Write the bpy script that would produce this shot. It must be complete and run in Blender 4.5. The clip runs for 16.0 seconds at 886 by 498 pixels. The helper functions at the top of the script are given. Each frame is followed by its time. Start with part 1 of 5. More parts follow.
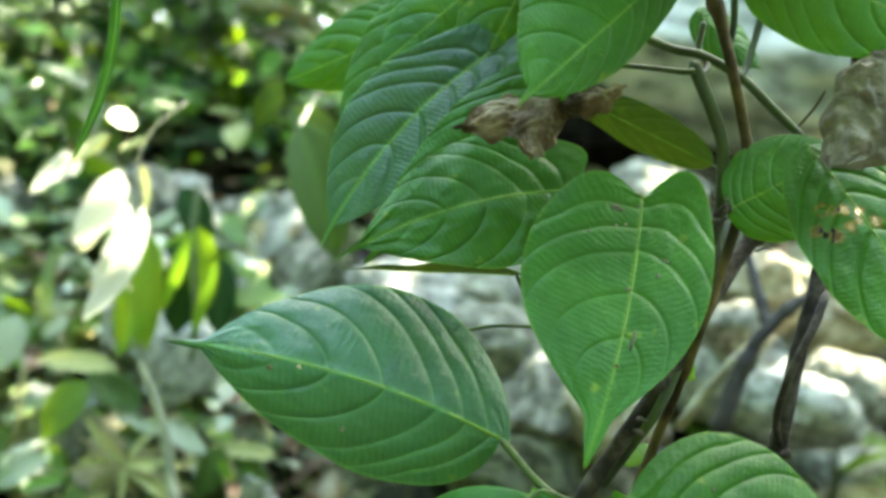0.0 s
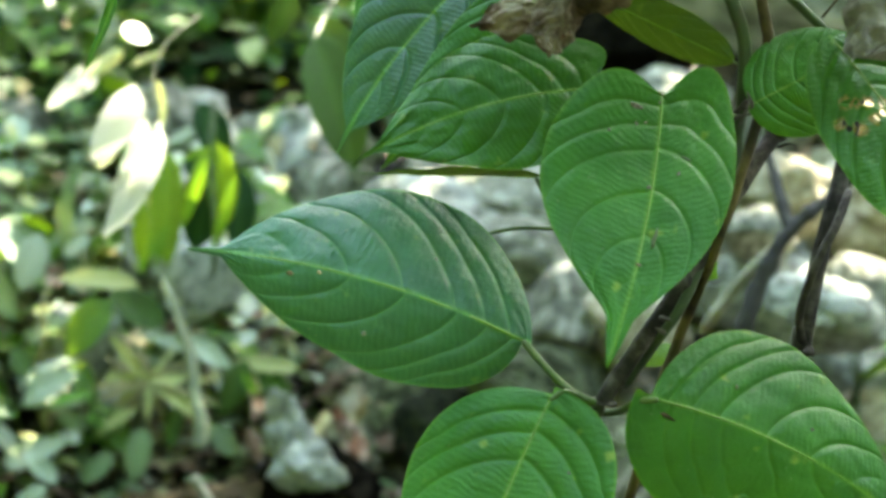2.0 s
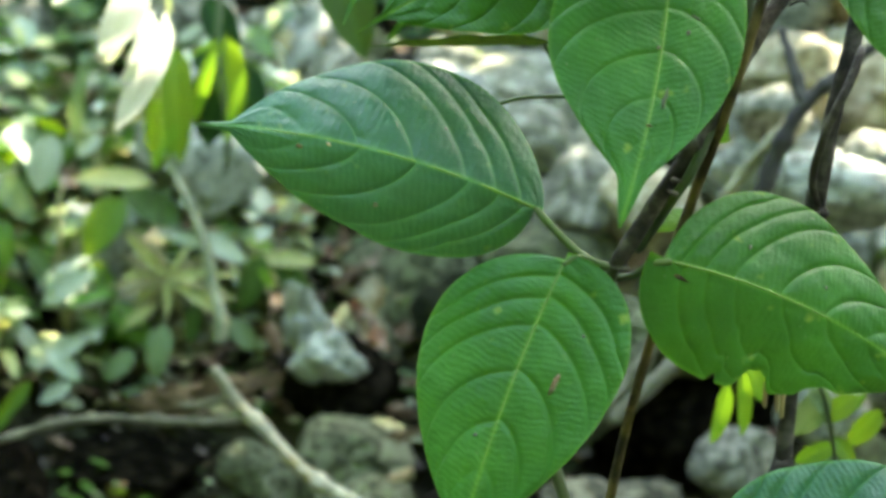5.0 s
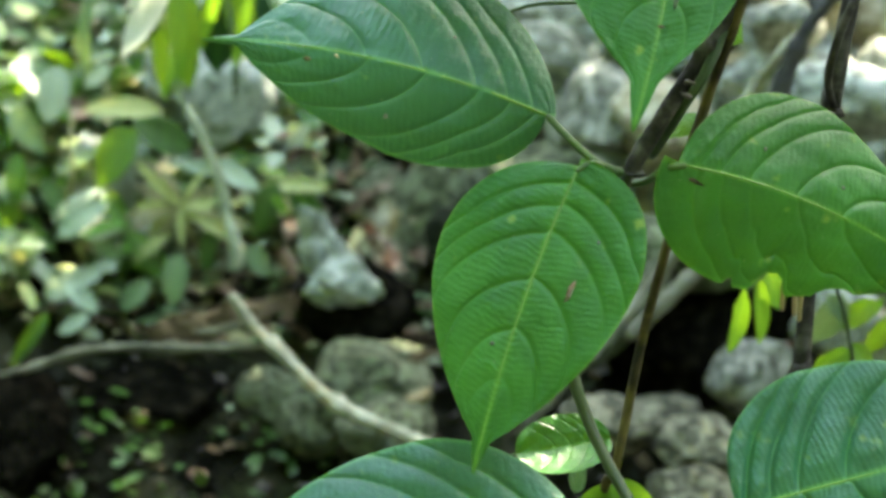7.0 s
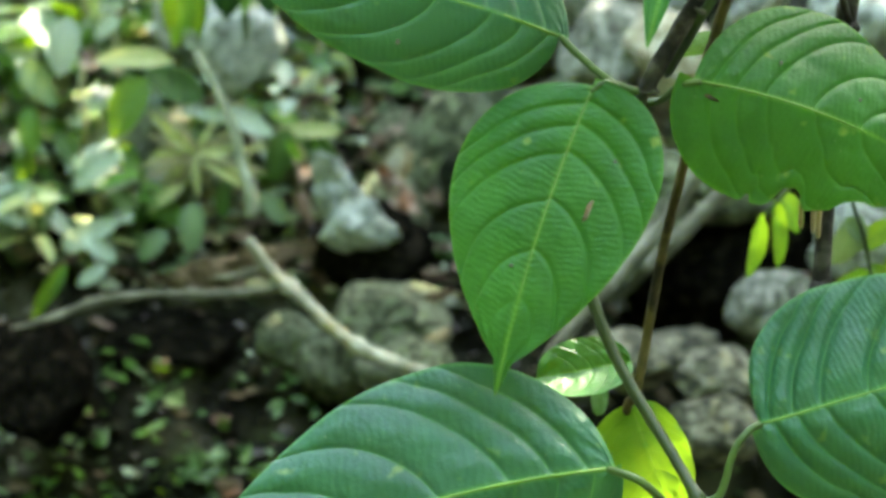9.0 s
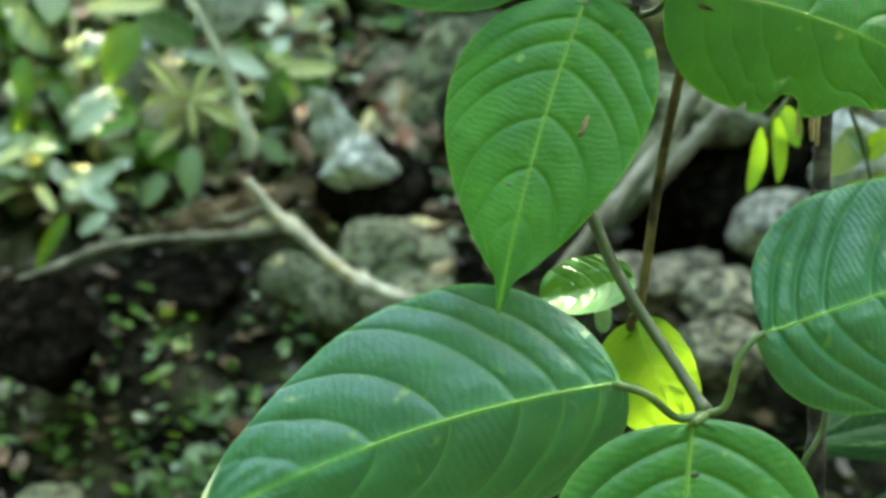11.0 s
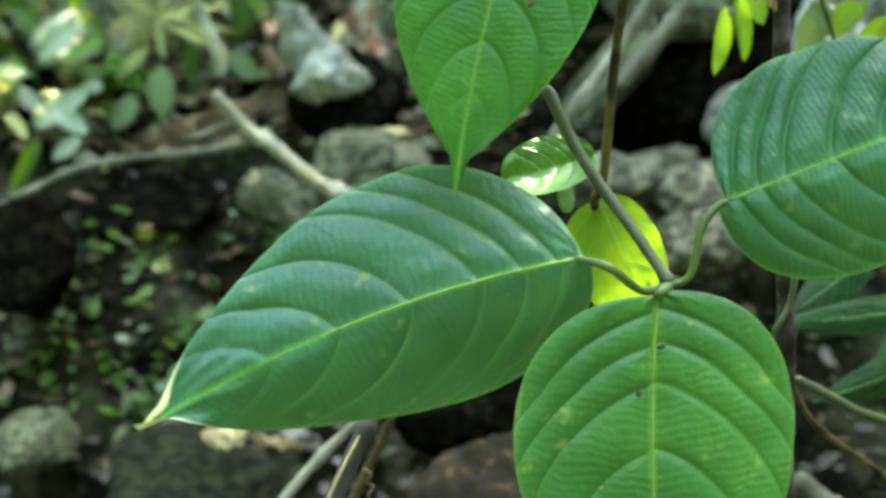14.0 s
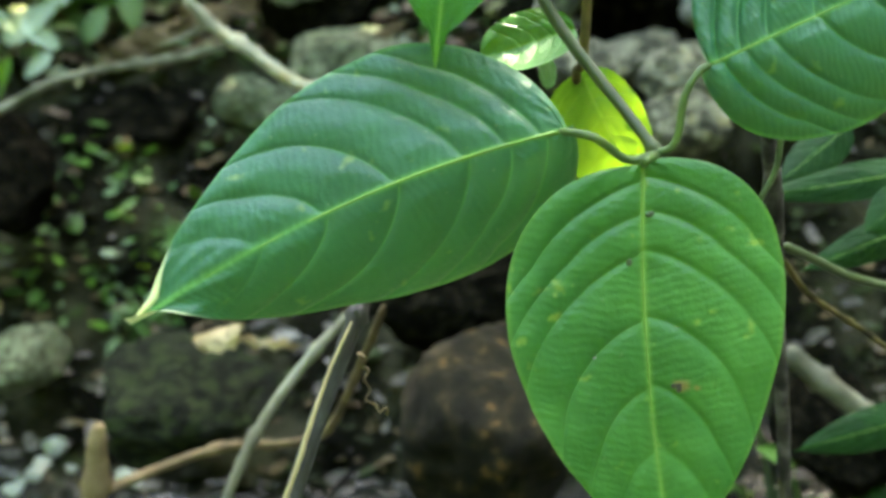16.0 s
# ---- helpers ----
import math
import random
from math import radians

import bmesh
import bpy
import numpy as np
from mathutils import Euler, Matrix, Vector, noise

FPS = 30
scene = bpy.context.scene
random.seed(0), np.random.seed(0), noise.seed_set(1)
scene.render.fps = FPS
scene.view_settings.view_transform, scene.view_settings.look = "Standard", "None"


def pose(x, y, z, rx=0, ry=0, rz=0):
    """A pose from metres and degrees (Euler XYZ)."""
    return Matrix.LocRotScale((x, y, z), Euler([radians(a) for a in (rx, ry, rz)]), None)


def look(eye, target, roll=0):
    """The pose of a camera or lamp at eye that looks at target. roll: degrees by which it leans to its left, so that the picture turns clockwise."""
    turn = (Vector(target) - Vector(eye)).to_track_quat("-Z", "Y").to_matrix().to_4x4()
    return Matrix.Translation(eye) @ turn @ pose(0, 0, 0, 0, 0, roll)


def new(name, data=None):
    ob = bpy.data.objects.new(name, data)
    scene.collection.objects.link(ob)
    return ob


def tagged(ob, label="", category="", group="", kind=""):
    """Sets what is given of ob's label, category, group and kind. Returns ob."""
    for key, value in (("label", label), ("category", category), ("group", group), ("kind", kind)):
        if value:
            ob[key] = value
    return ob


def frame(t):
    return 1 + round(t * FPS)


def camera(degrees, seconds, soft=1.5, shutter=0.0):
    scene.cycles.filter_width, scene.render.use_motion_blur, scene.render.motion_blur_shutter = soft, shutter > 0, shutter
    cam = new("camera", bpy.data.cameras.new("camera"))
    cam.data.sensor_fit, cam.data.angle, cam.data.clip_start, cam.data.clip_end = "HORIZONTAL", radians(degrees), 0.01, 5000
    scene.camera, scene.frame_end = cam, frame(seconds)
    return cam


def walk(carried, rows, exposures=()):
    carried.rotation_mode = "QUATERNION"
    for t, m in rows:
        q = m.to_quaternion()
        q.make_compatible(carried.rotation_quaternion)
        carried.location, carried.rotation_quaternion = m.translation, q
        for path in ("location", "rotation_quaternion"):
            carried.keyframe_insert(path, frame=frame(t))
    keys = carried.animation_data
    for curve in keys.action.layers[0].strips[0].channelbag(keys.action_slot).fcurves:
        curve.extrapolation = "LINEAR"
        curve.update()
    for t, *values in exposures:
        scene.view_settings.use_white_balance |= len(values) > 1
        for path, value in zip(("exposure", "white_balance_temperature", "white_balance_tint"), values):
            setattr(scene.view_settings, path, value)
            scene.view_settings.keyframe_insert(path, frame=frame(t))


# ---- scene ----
cam = camera(36.0, 16.0, 3.3)
PATH = [
    (0, (0.096, -0.597, 0.609), (0.019, 1.402, 0.6), 9.2),
    (0.5, (0.096, -0.596, 0.608), (0.017, 1.403, 0.572), 8.8),
    (1, (0.097, -0.595, 0.606), (0.016, 1.402, 0.541), 8.5),
    (1.5, (0.097, -0.594, 0.605), (0.013, 1.401, 0.508), 8.3),
    (2, (0.097, -0.593, 0.603), (0.01, 1.4, 0.469), 8.1),
    (2.5, (0.096, -0.593, 0.6), (0.008, 1.399, 0.433), 8.0),
    (3, (0.098, -0.592, 0.598), (0.008, 1.396, 0.398), 7.8),
    (5.5, (0.101, -0.593, 0.586), (0.009, 1.383, 0.288), 6.2),
    (6, (0.101, -0.594, 0.583), (0.008, 1.378, 0.258), 5.9),
    (6.5, (0.101, -0.594, 0.582), (0.005, 1.372, 0.225), 5.5),
    (7, (0.102, -0.59, 0.581), (0.001, 1.37, 0.199), 5.0),
    (7.5, (0.101, -0.59, 0.579), (-0.005, 1.366, 0.177), 4.5),
    (8, (0.101, -0.591, 0.576), (-0.009, 1.362, 0.158), 4.2),
    (8.5, (0.101, -0.591, 0.573), (-0.013, 1.357, 0.137), 3.7),
    (9, (0.102, -0.592, 0.57), (-0.015, 1.353, 0.117), 3.3),
    (9.5, (0.103, -0.592, 0.568), (-0.014, 1.347, 0.091), 2.7),
    (12, (0.107, -0.592, 0.555), (-0.012, 1.323, -0.009), 0.2),
    (12.5, (0.11, -0.59, 0.551), (-0.009, 1.321, -0.026), -0.1),
    (13, (0.113, -0.592, 0.549), (-0.002, 1.314, -0.045), -0.6),
    (13.5, (0.116, -0.591, 0.546), (0.006, 1.308, -0.071), -1.2),
    (14, (0.118, -0.59, 0.542), (0.014, 1.302, -0.097), -1.5),
    (14.5, (0.116, -0.591, 0.539), (0.024, 1.29, -0.133), -1.9),
    (15, (0.114, -0.592, 0.535), (0.03, 1.278, -0.169), -2.6),
    (15.5, (0.114, -0.591, 0.53), (0.032, 1.267, -0.206), -3.5),
    (16, (0.116, -0.591, 0.529), (0.033, 1.256, -0.235), -4.2),
]
walk(cam, [(t, look(eye, target, roll)) for t, eye, target, roll in PATH],
     [(0.0, 4.34, 7700, 1), (2.0, 4.22, 7700, 1), (9.0, 4.34, 7700, 1), (12.0, 4.48, 7700, 1), (16.0, 4.51, 7700, 1)])
cam.data.dof.use_dof = True
cam.data.dof.focus_distance = 0.57
cam.data.dof.aperture_fstop = 8.2
cam.data.dof.aperture_blades = 0

# ---- world, sun, exposure ----
SUN_DIR = Vector((0.38, 0.62, 1.05)).normalized()
world = bpy.data.worlds.new("world")
scene.world = world
world.use_nodes = True
wn = world.node_tree.nodes
sky = wn.new("ShaderNodeTexSky")
sky.sky_type, sky.sun_disc = "NISHITA", False
sky.sun_elevation = math.asin(SUN_DIR.z)
sky.sun_rotation = math.atan2(SUN_DIR.x, SUN_DIR.y)
sky.air_density, sky.dust_density = 1.0, 2.0
wn["Background"].inputs["Strength"].default_value = 0.14
world.node_tree.links.new(sky.outputs[0], wn["Background"].inputs["Color"])
sun = new("sun", bpy.data.lights.new("sun", "SUN"))
sun.data.energy, sun.data.angle, sun.data.color = 3.4, radians(0.5), (1.0, 0.95, 0.86)
sun.matrix_world = look(SUN_DIR * 10, (0, 0, 0))

# ---- materials ----


class Nodes:
    """A small helper to write node materials."""

    def __init__(self, name):
        self.mat = bpy.data.materials.new(name)
        self.mat.use_nodes = True
        self.tree = self.mat.node_tree
        self.bsdf = self.tree.nodes["Principled BSDF"]
        self.out = self.tree.nodes["Material Output"]

    def add(self, kind, **values):
        n = self.tree.nodes.new("ShaderNode" + kind)
        for key, v in values.items():
            n.inputs[key.replace("_", " ")].default_value = v
        return n

    def link(self, a, b):
        self.tree.links.new(a, b)

    def noise(self, scale, detail=4.0, rough=0.55, coord="Object", distort=0.0):
        tc = self.add("TexCoord")
        n = self.add("TexNoise", Scale=scale, Detail=detail, Roughness=rough, Distortion=distort)
        self.link(tc.outputs[coord], n.inputs["Vector"])
        return n.outputs["Fac"]

    def ramp(self, fac, stops):
        r = self.tree.nodes.new("ShaderNodeValToRGB")
        el = r.color_ramp.elements
        while len(el) < len(stops):
            el.new(0.5)
        for e, (p, c) in zip(el, stops):
            e.position, e.color = p, (*c, 1.0)
        self.link(fac, r.inputs["Fac"])
        return r.outputs["Color"]

    def mix(self, fac, a, b, blend="MIX"):
        m = self.tree.nodes.new("ShaderNodeMix")
        m.data_type, m.blend_type = "RGBA", blend
        for n, v in ((0, fac), (6, a), (7, b)):
            if hasattr(v, "is_linked"):
                self.link(v, m.inputs[n])
            elif n == 0:
                m.inputs[0].default_value = v
            else:
                m.inputs[n].default_value = (*v, 1.0)
        return m.outputs[2]

    def math(self, op, a, b=0.0):
        m = self.tree.nodes.new("ShaderNodeMath")
        m.operation = op
        for n, v in ((0, a), (1, b)):
            if hasattr(v, "is_linked"):
                self.link(v, m.inputs[n])
            else:
                m.inputs[n].default_value = v
        return m.outputs[0]

    def bump(self, height, strength, distance=0.001):
        b = self.add("Bump", Strength=strength, Distance=distance)
        self.link(height, b.inputs["Height"])
        self.link(b.outputs["Normal"], self.bsdf.inputs["Normal"])
        return b

    def colour(self, c):
        if hasattr(c, "is_linked"):
            self.link(c, self.bsdf.inputs["Base Color"])
        else:
            self.bsdf.inputs["Base Color"].default_value = (*c, 1.0)

    def set(self, **values):
        for key, v in values.items():
            self.bsdf.inputs[key.replace("_", " ")].default_value = v
        return self


VEINS = (0.03, 0.11, 0.205, 0.365, 0.53, 0.685)


def leaf_material(name, deep, fresh, vein, glow, rough=0.42, through_part=0.18, spots=0.25, gloss=0.4, line=0.42, ladder=0.10):
    """A living leaf: green blade with paler veins, fine ladder veins, yellow flecks, light shining through."""
    m = Nodes(name)
    info = m.add("ObjectInfo")
    patch = m.noise(28.0, 3.0)
    base = m.mix(m.ramp(patch, [(0.38, (0, 0, 0)), (0.68, (1, 1, 1))]), deep, fresh)
    fleck = m.ramp(m.noise(95.0, 2.0), [(0.66, (0, 0, 0)), (0.78, (1, 1, 1))])
    base = m.mix(m.math("MULTIPLY", fleck, spots), base, (0.22, 0.30, 0.05))
    speck = m.ramp(m.noise(420.0, 1.0), [(0.74, (0, 0, 0)), (0.78, (1, 1, 1))])
    base = m.mix(m.math("MULTIPLY", speck, 0.35), base, (0.20, 0.22, 0.13))
    vary = m.math("MULTIPLY_ADD", info.outputs["Random"], 0.25)
    vary.node.inputs[2].default_value = 0.88
    base = m.mix(1.0, base, vary, "MULTIPLY")
    att = m.add("Attribute")
    att.attribute_name = "vein"
    uv = m.add("UVMap")
    sep = m.add("SeparateXYZ")
    m.link(uv.outputs[0], sep.inputs[0])
    stops = [(0.0, (1, 1, 1))]
    for k in VEINS:
        stops += [((k + 0.3 + off) / 1.3, (v, v, v)) for off, v in ((-0.021, 1.0), (0.0, 0.0), (0.021, 1.0))]
    away = m.math("ADD", m.ramp(sep.outputs[0], stops), 0.0)
    taper = m.ramp(sep.outputs[0], [(0.64, (1, 1, 1)), (0.78, (0.2, 0.2, 0.2))])
    near_vein = m.math("MAXIMUM", m.math("SUBTRACT", 1.0, m.math("MULTIPLY", away, 4.0)), 0.0)
    lines = m.math("MULTIPLY", m.math("MULTIPLY", near_vein, taper), m.math("SUBTRACT", line, m.math("MULTIPLY", m.math("ABSOLUTE", sep.outputs[1]), line * 0.5)))
    base = m.mix(m.math("MAXIMUM", att.outputs["Fac"], lines), base, vein)
    rim = m.ramp(m.math("ABSOLUTE", sep.outputs[1]), [(0.955, (0, 0, 0)), (1.0, (1, 1, 1))])
    base = m.mix(m.math("MULTIPLY", rim, 0.6), base, vein)
    wear = m.add("Attribute")
    wear.attribute_name = "wear"
    base = m.mix(wear.outputs["Fac"], base, (0.20, 0.13, 0.05))
    pale = m.add("Attribute")
    pale.attribute_name = "fade"
    base = m.mix(pale.outputs["Fac"], base, (0.70, 0.68, 0.40))
    m.colour(base)
    m.set(Roughness=rough)
    m.bsdf.inputs["Specular IOR Level"].default_value = gloss
    # ladder veins and fine cell grain
    rung = m.add("Attribute")
    rung.attribute_name = "rung"
    scale = m.add("CombineXYZ")
    m.link(m.math("MULTIPLY", rung.outputs["Fac"], 42.0), scale.inputs[0])
    m.link(m.math("MULTIPLY", sep.outputs[1], 5.0), scale.inputs[1])
    wave = m.add("TexNoise", Scale=1.0, Detail=3.0, Roughness=0.5, Distortion=0.4)
    m.link(scale.outputs[0], wave.inputs["Vector"])
    fine = m.noise(700.0, 2.0)
    rough_h = m.noise(160.0, 3.0)
    h = m.math("ADD", m.math("MULTIPLY", wave.outputs["Fac"], 0.4), m.math("ADD", m.math("MULTIPLY", fine, 0.2), m.math("MULTIPLY", rough_h, 1.7)))
    warp = m.add("TexNoise", Scale=1.0, Detail=2.0)
    slow = m.add("CombineXYZ")
    m.link(m.math("MULTIPLY", rung.outputs["Fac"], 9.0), slow.inputs[0])
    m.link(m.math("MULTIPLY", sep.outputs[1], 4.0), slow.inputs[1])
    m.link(slow.outputs[0], warp.inputs["Vector"])
    rungs = m.math("SINE", m.math("ADD", m.math("MULTIPLY", rung.outputs["Fac"], 290.0), m.math("MULTIPLY", warp.outputs["Fac"], 12.0)))
    h = m.math("ADD", h, m.math("MULTIPLY", m.math("MULTIPLY", rungs, away), ladder))
    away_2 = m.math("MULTIPLY", m.math("SUBTRACT", 1.0, away), taper)
    h = m.math("SUBTRACT", h, m.math("MULTIPLY", m.math("MULTIPLY", away_2, away_2), 1.2))
    m.bump(h, 0.5, 0.0010)
    tr = m.add("BsdfTranslucent")
    m.link(m.mix(0.65, base, glow), tr.inputs["Color"])
    mixer = m.add("MixShader", Fac=through_part)
    m.link(m.bsdf.outputs[0], mixer.inputs[1])
    m.link(tr.outputs[0], mixer.inputs[2])
    m.link(mixer.outputs[0], m.out.inputs["Surface"])
    return m.mat


LEAF = leaf_material("leaf_green", (0.016, 0.100, 0.013), (0.034, 0.152, 0.020), (0.100, 0.23, 0.03), (0.20, 0.50, 0.012), 0.44, 0.10, 0.7, 0.28, 0.26)
# Bluer base: part of the sky's sheen is put into the leaf colour
LEAF_SKY_SHEEN = leaf_material("leaf_sky_sheen", (0.011, 0.080, 0.038), (0.018, 0.108, 0.048), (0.095, 0.27, 0.065), (0.18, 0.46, 0.03), 0.42, 0.10, 0.45, 0.5, 0.5, 0.12)
LEAF_LIGHT = leaf_material("leaf_light_green", (0.024, 0.118, 0.022), (0.048, 0.172, 0.034), (0.115, 0.24, 0.045), (0.20, 0.50, 0.02), 0.42, 0.10, 0.9, 0.34, 0.26, 0.13)
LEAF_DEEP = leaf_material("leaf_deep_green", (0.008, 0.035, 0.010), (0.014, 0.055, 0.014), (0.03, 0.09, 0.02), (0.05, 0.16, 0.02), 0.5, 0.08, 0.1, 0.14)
LEAF_MID = leaf_material("leaf_soft_green", (0.030, 0.13, 0.016), (0.05, 0.18, 0.02), (0.09, 0.24, 0.03), (0.26, 0.48, 0.008), 0.40, 0.07)
LEAF_YOUNG = leaf_material("leaf_young", (0.050, 0.18, 0.018), (0.085, 0.25, 0.022), (0.14, 0.32, 0.05), (0.28, 0.46, 0.02), 0.45, 0.38)
LEAF_OLIVE = leaf_material("leaf_olive", (0.028, 0.08, 0.008), (0.04, 0.10, 0.010), (0.06, 0.14, 0.02), (0.12, 0.20, 0.006), 0.5, 0.12)
LEAF_BACK = leaf_material("leaf_undergrowth", (0.044, 0.125, 0.013), (0.098, 0.230, 0.022), (0.10, 0.24, 0.04), (0.32, 0.50, 0.015), 0.36, 0.38, 0.1, 0.5)
LEAF_GREY = leaf_material("leaf_grey_green", (0.095, 0.165, 0.075), (0.175, 0.25, 0.12), (0.16, 0.26, 0.12), (0.3, 0.42, 0.08), 0.34, 0.25, 0.1, 0.6)
# Near-white leaf colour that holds the glare of direct sun
LEAF_SUNLIT = leaf_material("leaf_sunlit", (0.46, 0.52, 0.36), (0.56, 0.60, 0.46), (0.5, 0.55, 0.3), (0.95, 0.95, 0.9), 0.4, 0.7, 0.0)
# Pale grey-green with the white sky sheen put into the base colour
LEAF_GREY_SHEEN = leaf_material("leaf_grey_sheen", (0.30, 0.38, 0.27), (0.46, 0.53, 0.42), (0.40, 0.48, 0.36), (0.4, 0.5, 0.3), 0.35, 0.2, 0.1, 0.6)
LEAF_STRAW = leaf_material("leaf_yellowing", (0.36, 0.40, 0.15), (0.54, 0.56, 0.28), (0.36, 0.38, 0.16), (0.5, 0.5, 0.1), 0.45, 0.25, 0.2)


def simple(name, stops, scale, rough=0.8, bump=0.4, fine=8.0, dist=0.002, second=None, gloss=0.5):
    m = Nodes(name)
    m.bsdf.inputs["Specular IOR Level"].default_value = gloss
    base = m.ramp(m.noise(scale, 5.0), stops)
    if second:
        mask = m.ramp(m.noise(second[0], 4.0, 0.6), [(second[2], (0, 0, 0)), (second[2] + 0.12, (1, 1, 1))])
        base = m.mix(mask, base, second[1])
    info = m.add("ObjectInfo")
    vary = m.math("MULTIPLY_ADD", info.outputs["Random"], 0.4)
    vary.node.inputs[2].default_value = 0.8
    base = m.mix(1.0, base, vary, "MULTIPLY")
    m.colour(base)
    m.set(Roughness=rough)
    m.bump(m.noise(scale * fine, 5.0, 0.65), bump, dist)
    return m.mat


BARK = simple("bark_dark", [(0.38, (0.016, 0.013, 0.012)), (0.5, (0.042, 0.035, 0.031)), (0.62, (0.12, 0.105, 0.092))], 75, 0.8, 0.7, 6, 0.001, None, 0.25)
BARK_GREY = simple("bark_grey", [(0.3, (0.022, 0.020, 0.019)), (0.6, (0.05, 0.047, 0.045)), (0.8, (0.11, 0.10, 0.095))], 60, 0.75, 0.7, 6, 0.001, None, 0.3)
BARK_BROWN = simple("bark_brown", [(0.38, (0.050, 0.036, 0.013)), (0.6, (0.165, 0.118, 0.042))], 60, 0.7, 0.5, 6, 0.001, (35, (0.022, 0.016, 0.009), 0.54), 0.25)
STEM_GREEN = simple("stem_green", [(0.38, (0.020, 0.042, 0.009)), (0.6, (0.046, 0.080, 0.017))], 50, 0.5, 0.3, 8, 0.0006, (40, (0.065, 0.05, 0.025), 0.62))
PETIOLE = simple("leaf_stalk", [(0.38, (0.045, 0.085, 0.016)), (0.6, (0.085, 0.14, 0.030))], 50, 0.5, 0.3, 8, 0.0006, (40, (0.075, 0.06, 0.03), 0.64))
STEM_OLIVE = simple("stem_olive", [(0.3, (0.030, 0.046, 0.014)), (0.7, (0.062, 0.082, 0.026))], 50, 0.5, 0.4, 8, 0.0006, (30, (0.075, 0.055, 0.03), 0.62))
DRY = simple("dry_leaf_brown", [(0.3, (0.035, 0.022, 0.013)), (0.5, (0.12, 0.075, 0.045)), (0.68, (0.30, 0.22, 0.16))], 60, 0.8, 1.0, 5, 0.003, (34, (0.24, 0.085, 0.035), 0.58), 0.2)
DRY_TAN = simple("dry_leaf_tan", [(0.38, (0.045, 0.028, 0.018)), (0.5, (0.16, 0.105, 0.072)), (0.62, (0.36, 0.28, 0.22))], 50, 0.8, 1.0, 5, 0.003, (34, (0.34, 0.13, 0.07), 0.58), 0.2)
DRY_ASH = simple("dry_leaf_ash", [(0.25, (0.08, 0.07, 0.062)), (0.5, (0.19, 0.165, 0.15)), (0.75, (0.34, 0.30, 0.27))], 60, 0.85, 1.0, 5, 0.003, None, 0.15)
DRY_GREY = simple("dry_leaf_grey", [(0.25, (0.03, 0.026, 0.024)), (0.5, (0.09, 0.078, 0.072)), (0.75, (0.24, 0.21, 0.18))], 60, 0.85, 1.0, 5, 0.003, None, 0.15)
STRAW = simple("straw", [(0.3, (0.28, 0.19, 0.09)), (0.7, (0.48, 0.38, 0.22))], 40, 0.6, 0.4, 6, 0.001)
DRY_GRASS = simple("dry_grass", [(0.3, (0.14, 0.13, 0.055)), (0.7, (0.28, 0.25, 0.12))], 40, 0.7, 0.4, 6, 0.001)
STONE = simple("stone_grey", [(0.38, (0.070, 0.074, 0.052)), (0.5, (0.20, 0.205, 0.16)), (0.6, (0.42, 0.42, 0.35))], 4, 0.85, 0.8, 6, 0.007, (5, (0.075, 0.095, 0.035), 0.54))
STONE_PALE = simple("stone_pale", [(0.38, (0.11, 0.12, 0.095)), (0.48, (0.29, 0.31, 0.27)), (0.6, (0.50, 0.51, 0.46))], 4, 0.85, 0.8, 6, 0.007, (5, (0.13, 0.16, 0.08), 0.58))
STONE_MOTTLED = simple("stone_mottled", [(0.40, (0.030, 0.030, 0.020)), (0.5, (0.095, 0.092, 0.062)), (0.62, (0.25, 0.235, 0.165))], 3, 0.9, 0.6, 6, 0.006, (3.5, (0.24, 0.20, 0.06), 0.6), gloss=0.2)
STONE_LICHEN = simple("stone_lichen", [(0.38, (0.20, 0.22, 0.18)), (0.48, (0.46, 0.50, 0.44)), (0.6, (0.66, 0.69, 0.62))], 4, 0.85, 0.8, 6, 0.007, (5, (0.22, 0.26, 0.16), 0.6))
STONE_MOSS = simple("stone_mossy", [(0.38, (0.035, 0.040, 0.022)), (0.5, (0.10, 0.112, 0.066)), (0.61, (0.27, 0.28, 0.20))], 5, 0.9, 0.8, 5, 0.007, (5, (0.085, 0.125, 0.035), 0.54), gloss=0.12)
# Darker copy of stone_mossy; the rocks' shade is put into its colour
STONE_MOSS_SHADED = simple("stone_mossy_shaded", [(0.38, (0.006, 0.007, 0.004)), (0.5, (0.015, 0.018, 0.009)), (0.64, (0.060, 0.064, 0.036))], 7, 0.85, 0.9, 6, 0.007, (7, (0.028, 0.045, 0.012), 0.5), gloss=0.12)
# Near-black stone: the shade of hollows and bank is put into its colour
STONE_SHADED = simple("stone_shaded", [(0.38, (0.003, 0.003, 0.0022)), (0.54, (0.008, 0.0075, 0.0055)), (0.66, (0.024, 0.021, 0.014))], 6, 0.95, 0.7, 5, 0.02, gloss=0.0)
STONE_TAN = simple("stone_tan", [(0.38, (0.20, 0.17, 0.10)), (0.5, (0.36, 0.31, 0.20)), (0.6, (0.5, 0.46, 0.34))], 5, 0.85, 0.7, 5, 0.006, (6, (0.12, 0.13, 0.07), 0.58))
# Soil taken down to near-black; the slope's shade sits in its colour
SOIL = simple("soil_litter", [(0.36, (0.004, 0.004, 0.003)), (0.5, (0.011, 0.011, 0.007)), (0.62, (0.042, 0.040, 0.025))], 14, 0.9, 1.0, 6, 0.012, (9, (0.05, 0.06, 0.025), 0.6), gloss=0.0)
